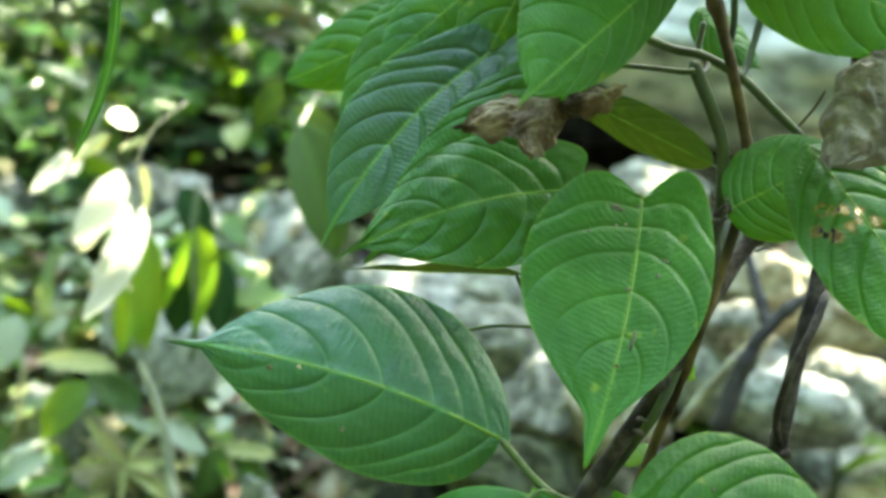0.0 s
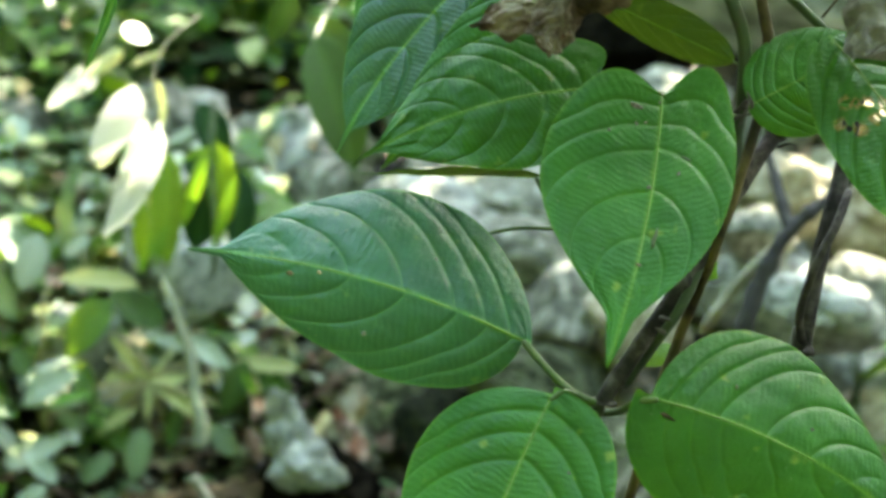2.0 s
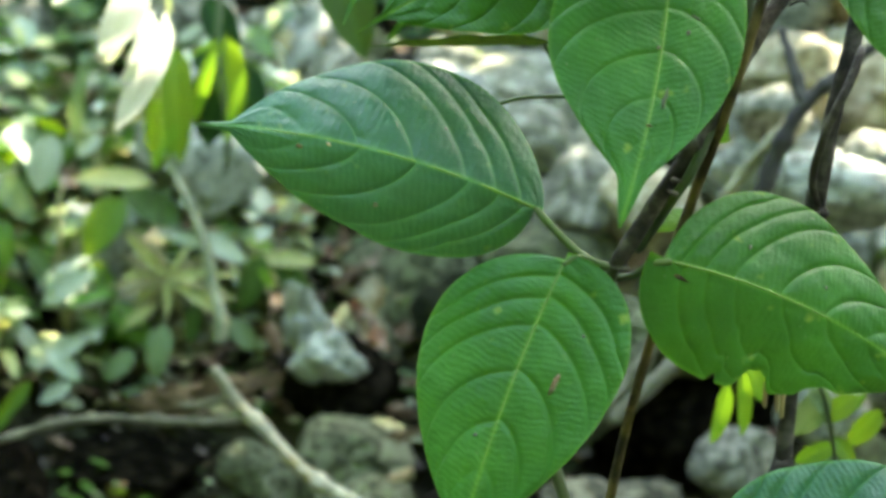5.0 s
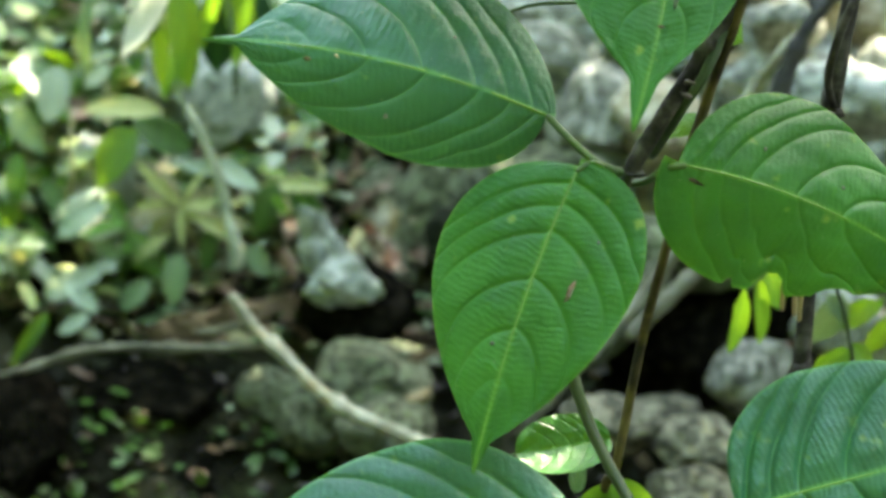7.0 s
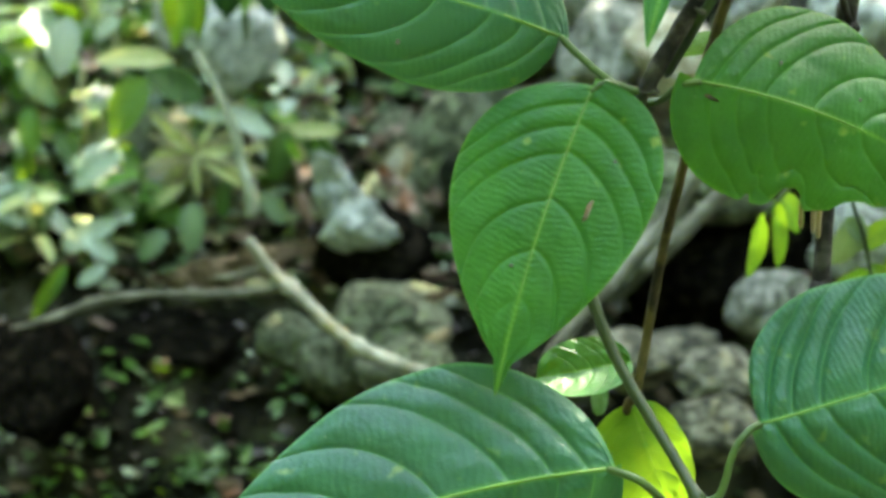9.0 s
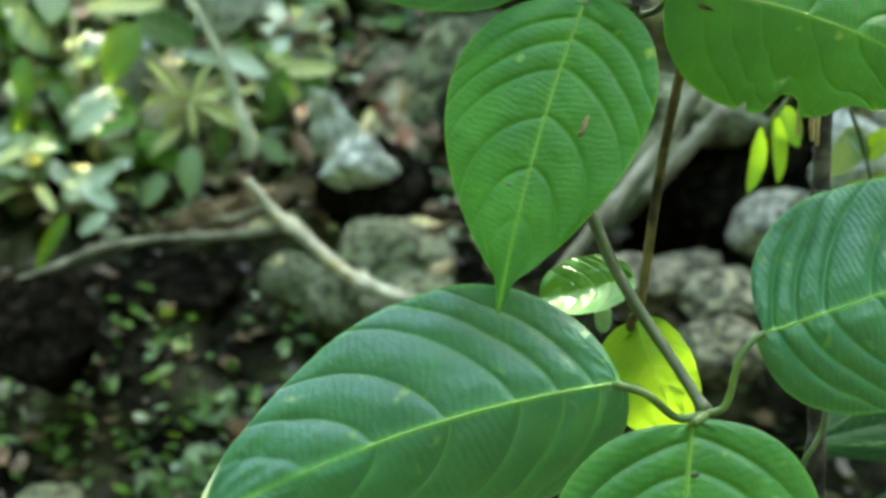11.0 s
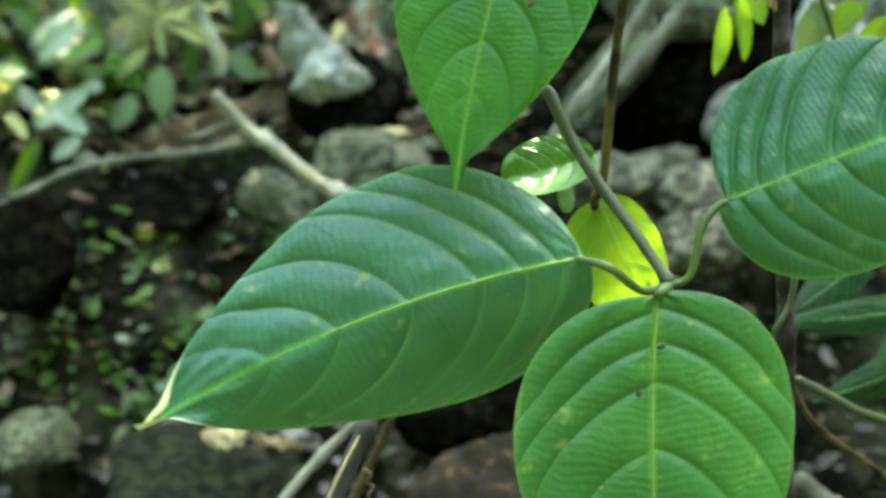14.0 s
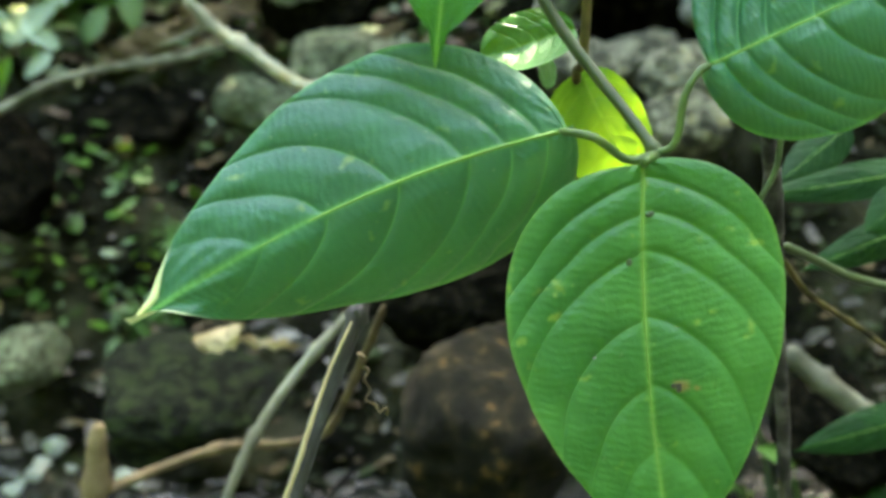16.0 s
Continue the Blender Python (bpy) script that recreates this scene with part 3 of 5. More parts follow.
leaf(vine, (0.2050, -0.0520, 0.3800), (0.3190, -0.0500, 0.4260), (-0.15, -0.85, 0.8), 0.399, LEAF_SKY_SHEEN, [NODE_2, (0.1900, -0.0600, 0.3510), (0.1940, -0.0580, 0.3690), (0.2000, -0.0550, 0.3780)], 0.0018,
     bend=0.02, fold=(-8, 35), a=0.369, b=0.600, lobe=(0.006, 0.040), sweep=-0.0082, tipw=0.017, body=0.970, quilt=0.019, seed=7, label="large green leaf with deep side veins, bluer for sky sheen")

# upper leaves
leaf(vine, (0.1420, -0.0600, 0.7240), (0.0950, -0.1000, 0.6620), (0.1, -1, -0.12), 0.37, LEAF, (), bend=0.01, fold=(10, 4), a=0.55, b=0.72, lobe=(0.16, 0.05), notch=0.07, wide=(0.50, 1.1), tipw=0.024, body=0.90, quilt=0.004, seed=8, label="green leaf with a pointed tip")
leaf(vine, (0.0790, 0.0300, 0.6990), (0.0180, 0.0100, 0.5980), (0.0, -0.9, 0.6), 0.237, LEAF_SKY_SHEEN, (), bend=0.02, fold=(-8, -8), a=0.700, b=0.900, notch=0.06, lobe=(0.261, 0.132), sweep=-0.0600, tipw=0.014, body=0.910, quilt=0.008, seed=9, label="green leaf with sunken veins, bluer for sky sheen")
leaf(vine, (0.1100, 0.0120, 0.6940), (0.0390, 0.0000, 0.5930), (0.1, -1, 0.25), 0.180, LEAF, (), bend=0.02, fold=(20, 14), a=0.5, b=0.72, lobe=(0.06, 0.06), tipw=0.02, body=0.9, quilt=0.006, seed=10, label="lighter green leaf behind a dead one")
leaf(vine, (0.1260, -0.0040, 0.6410), (0.0300, -0.0300, 0.5950), (0.1, -1, 0.2), 0.290, LEAF, [NODE_0, (0.1610, 0.0200, 0.6440)], 0.0015, bend=0.02, ripple=0.012, fold=(-8, 14), a=0.600, b=1.050, lobe=(0.3, 0.15), notch=0.06, sweep=-0.0600, tipw=0.014, body=0.900, quilt=0.006, seed=11,
     label="wrinkled green leaf with a long tip")
leaf(vine, (0.0950, 0.0350, 0.7510), (0.0690, 0.0300, 0.6720), (0.1, -1, 0.3), 0.30, LEAF, (), fold=(12, 12), seed=12, label="green leaf partly hidden behind others")
# Leaves above the view, added to keep sky light off the upper leaves
for n, (b0, t0) in enumerate((((0.1560, -0.0200, 0.8050), (0.0800, -0.1000, 0.7390)), ((0.1590, -0.0200, 0.8060), (0.1640, -0.1200, 0.7460)), ((0.1610, -0.0200, 0.8060), (0.2200, -0.1400, 0.7460)), ((0.1600, 0.0300, 0.8140), (0.0470, -0.0600, 0.7470)))):
    leaf(vine, b0, t0, (0.0, -0.5, 1), 0.34, LEAF, (), fold=(12, 12), ns=60, nu=12, seed=70 + n, label="unseen vine leaf added to shade the leaves below")
leaf(vine, (0.0840, 0.0600, 0.7550), (0.0240, 0.0500, 0.6830), (0.1, -1, 0.3), 0.32, LEAF, (), fold=(15, 12), seed=13, label="green leaf partly hidden behind others")
leaf(vine, (0.0550, 0.0650, 0.7320), (0.0100, 0.0550, 0.6530), (0.1, -1, 0.4), 0.26, LEAF, (), fold=(20, 12), seed=14, label="dark green leaf partly hidden behind others")
leaf(vine, (0.0420, 0.1200, 0.7230), (-0.0310, 0.1100, 0.6760), (0.0, -1, 0.0), 0.26, LEAF, (), fold=(20, 8), seed=15, label="dark pointed leaf in the shade")
leaf(vine, (0.1200, 0.0600, 0.6890), (0.1960, 0.0600, 0.6650), (0.0, -1, -0.45), 0.155, LEAF_OLIVE, (), fold=(12, 18), a=0.6, b=0.5, lobe=(0.02, 0.02), tipw=0.012, quilt=0.004, seed=16, label="olive leaf seen from below")
leaf(vine, (0.1810, -0.0200, 0.7560), (0.2790, -0.0200, 0.7230), (0.0, -1, 0.3), 0.30, LEAF, (), fold=(10, 14), seed=17, label="green leaf overhead")
leaf(vine, (0.1720, 0.0500, 0.7360), (0.2060, 0.0450, 0.7120), (0.3, -1, 0.2), 0.3, LEAF, (), fold=(15, 15), seed=18, ns=60, nu=15, label="small dark leaf behind the stems")
leaf(vine, (0.1070, 0.0300, 0.6000), (0.0270, 0.0300, 0.5900), (0.0, -0.16, -1), 0.16, LEAF_OLIVE, [(0.1150, 0.0200, 0.5890), (0.1110, 0.0300, 0.5940)], 0.0012, fold=(8, 8), seed=19, quilt=0.004, label="olive leaf seen edge-on")
leaf(vine, (0.0860, 0.0500, 0.5690), (0.0690, 0.0500, 0.5600), (0.1, -0.6, 1), 0.3, LEAF_YOUNG, [(0.1220, 0.0300, 0.5780), (0.1020, 0.0400, 0.5750)], 0.0011, fold=(12, 12), ns=50, nu=13, seed=20, label="small young leaf")
leaf(vine, (0.1830, 0.0120, 0.5770), (0.1940, 0.0200, 0.5660), (0.8, -1, 0.2), 0.5, LEAF_YOUNG, (), fold=(8, 8), ns=50, nu=13, seed=21, label="small young leaf behind the stem")
leaf(vine, (0.1810, 0.0200, 0.5320), (0.1530, 0.0200, 0.5220), (0.1, -0.8, 0.8), 0.2, LEAF_YOUNG, (), fold=(8, 8), ns=50, nu=13, seed=22, label="small pale leaf behind the stem")
# sunlit young leaves low on the stem
leaf(vine, (0.1540, 0.0120, 0.3825), (0.1103, 0.0060, 0.3725), (0.05, -1, 0.25), 0.44, LEAF_MID, (), fold=(-52, 10), wide=(0.95, 0.75), a=0.4, b=0.42, ripple=0.014, tipw=0.02, quilt=0.002, ns=80, nu=18, seed=23, label="crumpled young leaf with its sunlit margin curled up")
leaf(vine, (0.1422, 0.0160, 0.3696), (0.1412, 0.0060, 0.3569), (0.2, -0.9, 0.4), 0.34, LEAF_MID, (), fold=(20, -30), a=0.4, b=0.4, ripple=0.02, tipw=0.02, quilt=0.003, ns=50, nu=14, seed=24, label="crumpled young leaf")
leaf(vine, (0.1574, 0.0120, 0.3608), (0.1809, 0.0000, 0.3091), (0.15, -1, 0.15), 0.40, LEAF_YOUNG, (), fold=(-6, 16), wide=(0.8, 1.15), a=0.36, b=0.42, ripple=0.012, tipw=0.02, quilt=0.0035, ns=80, nu=18, seed=25, label="yellow-green leaf glowing with the sun behind it")


# ---- second vine on the right ----
vine2 = thing("twining_vine", "dark vertical vine stem with a thinner stem wound round it", "vine", at=(0, 0, 0))
part("stem", tube_mesh("stem", [(0.2500, 0.0500, 0.7380), (0.2490, 0.0450, 0.6990), (0.2460, 0.0400, 0.6590), (0.2440, 0.0350, 0.6190), (0.2390, 0.0300, 0.5820), (0.2380, 0.0300, 0.5400), (0.2380, 0.0300, 0.5400), (0.2370, 0.0300, 0.5400),
    (0.2360, 0.0300, 0.5460), (0.2370, 0.0280, 0.4820), (0.2390, 0.0260, 0.4240), (0.2370, 0.0240, 0.4120), (0.2400, 0.0220, 0.4220), (0.2410, 0.0200, 0.3590), (0.2490, 0.0200, 0.2790), (0.2470, 0.0200, 0.2830), (0.2470, 0.0200, 0.3070), (0.2510, 0.0200, 0.2300), (0.2560, 0.0200, 0.1520), (0.2640, 0.0300, -0.0020)],
    0.0040, 0.0036, BARK, 12, 6, 0.07, (0.3, 0.55, 0.8)), vine2, "dark woody stem with small pale specks")
part("stem", tube_mesh("stem", [(0.2450, 0.0200, 0.6140), (0.2400, 0.0120, 0.5980), (0.2330, 0.0100, 0.5770), (0.2310, 0.0150, 0.5550), (0.2390, 0.0300, 0.5400)], 0.0021, 0.0018, BARK, 8, 8), vine2, "thin stem wound round the thick one")
part("stem", tube_mesh("stem", [(0.2260, 0.0200, 0.4490), (0.2240, 0.0140, 0.4620), (0.2250, 0.0120, 0.4690), (0.2280, 0.0120, 0.4650), (0.2310, 0.0160, 0.4480)], 0.0010, 0.0010, STRAW, 8, 8), vine2, "dry curled tendril")
part("stem", tube_mesh("stem", [(0.2300, 0.0040, 0.4670), (0.2300, 0.0040, 0.4580), (0.2320, 0.0100, 0.4470)], 0.0016, 0.0010, STRAW, 8, 8), vine2, "pale scar on the stem")
part("stem", tube_mesh("stem", [(0.2480, 0.0100, 0.3270), (0.2450, 0.0050, 0.3130), (0.2380, 0.0000, 0.3020), (0.2350, 0.0000, 0.2930)], 0.0015, 0.0013, STEM_GREEN, 8, 8), vine2, "thin green shoot")
part("stem", tube_mesh("stem", [(0.2550, 0.0300, 0.2640), (0.2730, 0.0400, 0.2510), (0.2920, 0.0500, 0.2370), (0.3160, 0.0600, 0.2250), (0.3620, 0.0800, 0.2050)], 0.0024, 0.0022, STEM_OLIVE, 8, 8), vine2, "arching green shoot")
part("stem", tube_mesh("stem", [(0.2550, 0.0300, 0.2570), (0.2690, 0.0400, 0.2340), (0.2860, 0.0500, 0.2170), (0.3060, 0.0600, 0.1990), (0.3240, 0.0700, 0.1820), (0.3590, 0.0800, 0.1610)], 0.0016, 0.0013, BARK_BROWN, 8, 8, knots=(0.25, 0.5)), vine2, "thin crooked brown shoot")
leaf(vine2, (0.1920, -0.0120, 0.6430), (0.2360, -0.0150, 0.6750), (-0.2, -1, 0.3), 0.44, LEAF, (), fold=(10, 14), a=0.42, b=0.55, lobe=(0.02, 0.05), tipw=0.02, seed=30, label="folded green leaf against the stem")
leaf(vine2, (0.2160, -0.0350, 0.6710), (0.2830, -0.0600, 0.5850), (0.0, -1, 0.3), 0.277, LEAF, (), fold=(16, -4), a=0.465, b=0.537, lobe=(0.014, 0.024), sweep=0.0373, tipw=0.028, body=0.846, seed=31, label="green leaf eaten into ragged brown holes",
     holes=((0.224, -0.47, 0.016), (0.240, -0.33, 0.010), (0.258, -0.20, 0.015), (0.284, 0.0, 0.014), (0.286, -0.68, 0.015), (0.33, -0.48, 0.018), (0.310, -0.6, 0.012), (0.324, -0.24, 0.013), (0.315, -0.1, 0.010), (0.345, 0.12, 0.016)),
     wear=((0.224, -0.47, 0.028), (0.240, -0.33, 0.022), (0.258, -0.20, 0.027), (0.284, 0.0, 0.026), (0.286, -0.68, 0.026), (0.33, -0.48, 0.031), (0.324, -0.24, 0.024), (0.315, -0.1, 0.02), (0.345, 0.12, 0.028)), ns=260, nu=40)


def dead_leaf(base, tip, face, width, material, label, seed, curlup=0.12, crumple=0.09):
    """A shrivelled leaf: a blade crumpled by noise."""
    me, along, nrm, length, _ = blade_mesh("dead_leaf", base, tip, face, width, material, fold=(30, 35), a=0.5, b=0.5, lobe=(0.05, 0.05), ripple=0.05, quilt=0.01, seed=seed, ns=90, nu=24)
    for v in me.vertices:
        p = v.co
        q = Vector(noise.noise_vector(p * 38 + Vector((seed, 0, 0)))) + 0.55 * Vector(noise.noise_vector(p * 85 + Vector((0, seed, 0)))) + 0.22 * Vector(noise.noise_vector(p * 210 + Vector((0, 0, seed))))
        v.co = p + q * length * crumple
    me.update()
    return tagged(new("dead_leaf", me), label, "dead leaf")


dead_leaf((0.1145, -0.0560, 0.6701), (0.0722, -0.0640, 0.6566), (0.1, -1, 0.5), 0.23, DRY_TAN, "shrivelled brown dead leaf caught on the vine", 3, crumple=0.07)
dead_leaf((0.1082, -0.0600, 0.6736), (0.1039, -0.0740, 0.6456), (0.4, -1, 0.2), 0.36, DRY_TAN, "crumpled brown dead leaf with a small hole", 5, crumple=0.10)
dead_leaf((0.1101, -0.0580, 0.6692), (0.1375, -0.0600, 0.6816), (0.0, -1, 0.6), 0.27, DRY_TAN, "dry brown leaf curled at its edge", 7, crumple=0.07)
dead_leaf((0.2390, -0.0600, 0.7180), (0.2170, -0.0700, 0.6590), (-0.3, -1, 0.3), 0.34, DRY_ASH, "grey-brown withered leaf hanging on the vine", 8)
tw = thing("dry_twig", "thin dry twig holding a withered leaf", "twig")
part("twig", tube_mesh("twig", [(0.2110, -0.0300, 0.6800), (0.2140, -0.0400, 0.6870), (0.2150, -0.0500, 0.6930)], 0.0006, 0.0005, BARK_BROWN, 6, 6), tw)
part("twig", tube_mesh("twig", [(0.2370, 0.0000, 0.7150), (0.2370, 0.0000, 0.7240), (0.2370, 0.0000, 0.7370)], 0.0025, 0.0025, BARK, 8, 6), tw)

# ---- lower stems in front ----
low = thing("woody_stem", "dark leaning woody stem catching light along one side", "stem")
part("stem", tube_mesh("stem", [(0.0600, -0.0200, 0.2860), (0.0510, -0.0450, 0.2730), (0.0420, -0.0600, 0.2560), (0.0320, -0.0700, 0.2350), (0.0210, -0.0800, 0.2090), (0.0050, -0.0900, 0.1730)], 0.0037, 0.0042, BARK_GREY, 12, 10, 0.05, (0.2,)), low)
# Pale strip laid along the stem as its sunlit edge
part("peeled_strip", tube_mesh("peeled_strip", [(0.0500, -0.0560, 0.2760), (0.0410, -0.0700, 0.2620), (0.0320, -0.0810, 0.2430), (0.0210, -0.0910, 0.2170), (0.0040, -0.1010, 0.1820)], 0.0006, 0.0014, STRAW, 8, 10, 0.25), low, "pale strip standing in for a sunlit edge")
part("tendril", tube_mesh("tendril", [(0.0520, -0.0650, 0.2650), (0.0560, -0.0700, 0.2650), (0.0540, -0.0700, 0.2610), (0.0570, -0.0720, 0.2600), (0.0550, -0.0740, 0.2570), (0.0570, -0.0740, 0.2520), (0.0550, -0.0760, 0.2480), (0.0590, -0.0780, 0.2470), (0.0610, -0.0800, 0.2440), (0.0640, -0.0800, 0.2460), (0.0640, -0.0800, 0.2420)], 0.0006, 0.0004, WOOD_TAN, 6, 6, 0.9), low, "dry knotted tendril")

ribbed = thing("ribbed_leaf_plant", "low plant with narrow ribbed green leaves", "plant", "undergrowth")
for n, (b0, t0, f0, w0) in enumerate((((0.3550, 0.1300, 0.2620), (0.2550, 0.1100, 0.2590), (0, -1, 0.5), 0.11), ((0.3540, 0.1200, 0.2360), (0.2800, 0.1000, 0.2180), (0, -1, 0.5), 0.15), ((0.3730, 0.1500, 0.0940), (0.2860, 0.1300, 0.0850), (0, -1, 0.4), 0.16),
                              ((0.3130, 0.1400, 0.2860), (0.2690, 0.1200, 0.2610), (0, -0.8, 0.6), 0.24), ((0.3400, 0.1000, 0.2610), (0.3100, 0.0900, 0.2420), (-0.2, -1, 0.4), 0.35))):
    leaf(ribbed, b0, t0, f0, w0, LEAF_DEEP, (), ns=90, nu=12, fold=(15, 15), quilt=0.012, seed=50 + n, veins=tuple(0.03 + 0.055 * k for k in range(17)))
part("stem", tube_mesh("stem", [(0.3550, 0.1300, 0.2620), (0.3680, 0.1400, 0.2160), (0.3800, 0.1500, 0.0910), (0.3840, 0.1600, 0.0190)], 0.003, 0.004, STEM_GREEN, 8, 6), ribbed)

# ---- ground ----


def terrain(x, y):
    """Height of the ground: a stream bed in front, a stony bank rising behind it."""
    steps = ((-60, -0.05), (-2, -0.05), (0.1, -0.14), (0.42, -0.13), (0.62, -0.02), (0.8, 0.12), (1.0, 0.31), (1.2, 0.50), (1.5, 0.68), (2.2, 0.9), (4.0, 1.3), (80, 4.0))
    for (y0, z0), (y1, z1) in zip(steps, steps[1:]):
        if y <= y1:
            f = (y - y0) / (y1 - y0)
            z = z0 + (z1 - z0) * f
            break
    else:
        z = steps[-1][1]
    p = Vector((x * 3.0, y * 3.0, 0))
    near = 1 if abs(y) < 4 else 0.3
    return z + near * (0.05 * noise.noise(p) + 0.02 * noise.noise(p * 3.3) + 0.008 * noise.noise(p * 9))


def ground():
    def ticks(lo, hi, mid0, mid1, fine):
        inner = [mid0 + (mid1 - mid0) * k / fine for k in range(fine + 1)]
        left = [mid0 - (mid0 - lo) * (k / 8) ** 3 for k in range(8, 0, -1)]
        right = [mid1 + (hi - mid1) * (k / 8) ** 3 for k in range(1, 9)]
        return left + inner + right

    xs, ys = ticks(-150, 150, -1.6, 1.6, 130), ticks(-150, 150, -0.6, 2.6, 130)
    verts = [(x, y, terrain(x, y)) for y in ys for x in xs]
    w = len(xs)
    faces = [(j * w + i, j * w + i + 1, (j + 1) * w + i + 1, (j + 1) * w + i) for j in range(len(ys) - 1) for i in range(w - 1)]
    return tagged(new("ground", from_arrays("ground", verts, faces, SOIL)), "damp soil with rotting leaf litter, darkened for shade", "ground", kind="structure")


ground()


def stone_mesh(seed, material, rough=0.22, level=4):
    """A broken boulder: a ball cut by blunt planes, with a weathered surface."""
    bm = bmesh.new()
    bmesh.ops.create_icosphere(bm, subdivisions=level, radius=1.0)
    off = Vector((seed * 7.3, seed * 3.1, seed * 1.7))
    r = random.Random(seed)
    cuts = [(Vector((r.gauss(0, 1), r.gauss(0, 1), r.gauss(0, 1))).normalized(), r.uniform(0.62, 0.9)) for _ in range(9)]
    for v in bm.verts:
        d = v.co.normalized()
        q = d * (1 + rough * 0.9 * noise.noise(d * 1.1 + off))
        for n, far in cuts:
            over = q.dot(n) - far
            if over > 0:
                q -= n * over * 0.88
        q += d * rough * (0.30 * noise.noise(d * 3.1 + off) + 0.20 * noise.noise(d * 7 + off) + 0.12 * noise.noise(d * 15 + off))
        v.co = q
    return from_bm("stone", bm, material)


def stone(at, size, material, label, seed, turn=0, tilt=0, rough=0.28, category="stone", group="stones on the bank", lean=None):
    ob = new("stone", stone_mesh(seed, material, rough))
    ob.matrix_world = pose(*at, tilt, tilt * 0.5 if lean is None else lean, turn) @ Matrix.Diagonal((*size, 1))
    return tagged(ob, label, category, group)


# stones seen low on the bank
stone((-0.0952, 0.8200, 0.2901), (0.026, 0.03, 0.054), STONE_LICHEN, "pale lichen-grey stone shard on a boulder", 1, 20, 10, 0.7, lean=-28)
stone((-0.0749, 0.8000, 0.2658), (0.036, 0.03, 0.030), STONE_LICHEN, "pale lichen-grey stone shard on a boulder", 54, 40, 20, 0.7, lean=24)
stone((-0.0640, 0.8800, 0.2150), (0.0767, 0.09, 0.0583), STONE_SHADED, "boulder coloured near-black for deep shade", 2, 10)
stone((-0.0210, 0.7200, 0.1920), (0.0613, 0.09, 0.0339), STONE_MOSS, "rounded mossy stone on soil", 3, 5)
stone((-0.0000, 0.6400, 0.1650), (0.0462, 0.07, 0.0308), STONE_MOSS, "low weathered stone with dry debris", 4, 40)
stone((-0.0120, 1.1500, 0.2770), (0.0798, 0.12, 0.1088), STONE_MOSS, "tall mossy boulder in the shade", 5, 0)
stone((-0.3550, 0.6200, 0.1270), (0.0556, 0.1, 0.0607), STONE_SHADED, "left boulder coloured near-black for deep shade", 12, 0)
stone((-0.2670, 0.8500, 0.1170), (0.1082, 0.1, 0.0361), STONE_SHADED, "boulder behind a fallen branch, shade in its colour", 13, 0)
stone((-0.0900, 0.7800, 0.1200), (0.0458, 0.07, 0.0400), STONE_MOSS, "dim stone on the slope", 14, 0)
stone((-0.1370, 0.8000, 0.1350), (0.0319, 0.05, 0.0290), STONE_MOSS, "dim stone on the slope", 15, 50)
stone((-0.0530, 0.7000, 0.1980), (0.0119, 0.02, 0.0086), STONE_PALE, "small pale pebble on soil", 16, 50)
stone((-0.2680, 1.1200, 0.4090), (0.0855, 0.1, 0.0855), STONE_PALE, "pale grey rock among leaves", 17, 0)
stone((0.1870, 1.0000, 0.4340), (0.0729, 0.1, 0.0464), STONE, "grey-green stone among others", 18, 0)
stone((0.1970, 0.9500, 0.4450), (0.0450, 0.07, 0.0450), STONE_PALE, "grey-green stone among others", 19, 25)
stone((0.1140, 1.0500, 0.4940), (0.0615, 0.08, 0.0547), STONE, "grey stone in half shade", 20, 70)
stone((0.3620, 0.9000, 0.5670), (0.0435, 0.07, 0.0373), STONE, "rounded grey stone on the bank", 21, 0)
stone((0.4220, 0.8000, 0.5030), (0.0696, 0.09, 0.0464), STONE_PALE, "pale stone behind the vine", 22, 0)
# Two near-black boulders fill the hollow in place of its shade
stone((0.2965, 0.8200, 0.2340), (0.092, 0.07, 0.072), STONE_SHADED, "near-black boulder filling a hollow in place of shade", 7, 0)
stone((0.3939, 0.9500, 0.2382), (0.080, 0.06, 0.060), STONE_SHADED, "near-black boulder filling a hollow in place of shade", 42, 30)
stone((0.2179, 0.7400, 0.2749), (0.024, 0.06, 0.085), STONE_MOSS, "slanting grey slab over a hollow", 8, 0, 10, 0.28, lean=38)
stone((0.2764, 0.8000, 0.3275), (0.090, 0.08, 0.030), STONE_MOSS, "grey slab bridging a dark hollow", 43, 12, 0, 0.28, lean=14)
stone((0.3389, 0.6600, 0.2454), (0.046, 0.05, 0.038), STONE, "grey stone patched with pale lichen", 9, 30)
stone((0.2037, 0.6400, 0.1909), (0.046, 0.05, 0.030), STONE_MOTTLED, "tan stone with yellowish lichen", 10, 30)
stone((0.2606, 0.6600, 0.1891), (0.058, 0.05, 0.030), STONE_MOTTLED, "long pale stone with yellowish lichen", 6, 8, 0, 0.28, lean=8)
stone((0.2698, 0.5000, 0.1797), (0.040, 0.04, 0.030), STONE_MOTTLED, "mottled stone in half shade", 11, 60)
stone((0.2857, 0.6000, 0.1955), (0.050, 0.05, 0.026), STONE_MOTTLED, "mottled grey stone under the vine", 44, 75)
stone((0.0914, 0.4600, 0.0617), (0.085, 0.07, 0.050), STONE_SHADED, "near-black boulder standing in for deep shade", 45, 20)
stone((0.0185, 1.0000, 0.2996), (0.062, 0.08, 0.095), STONE_MOSS, "tall dark mossy boulder", 46, 50)
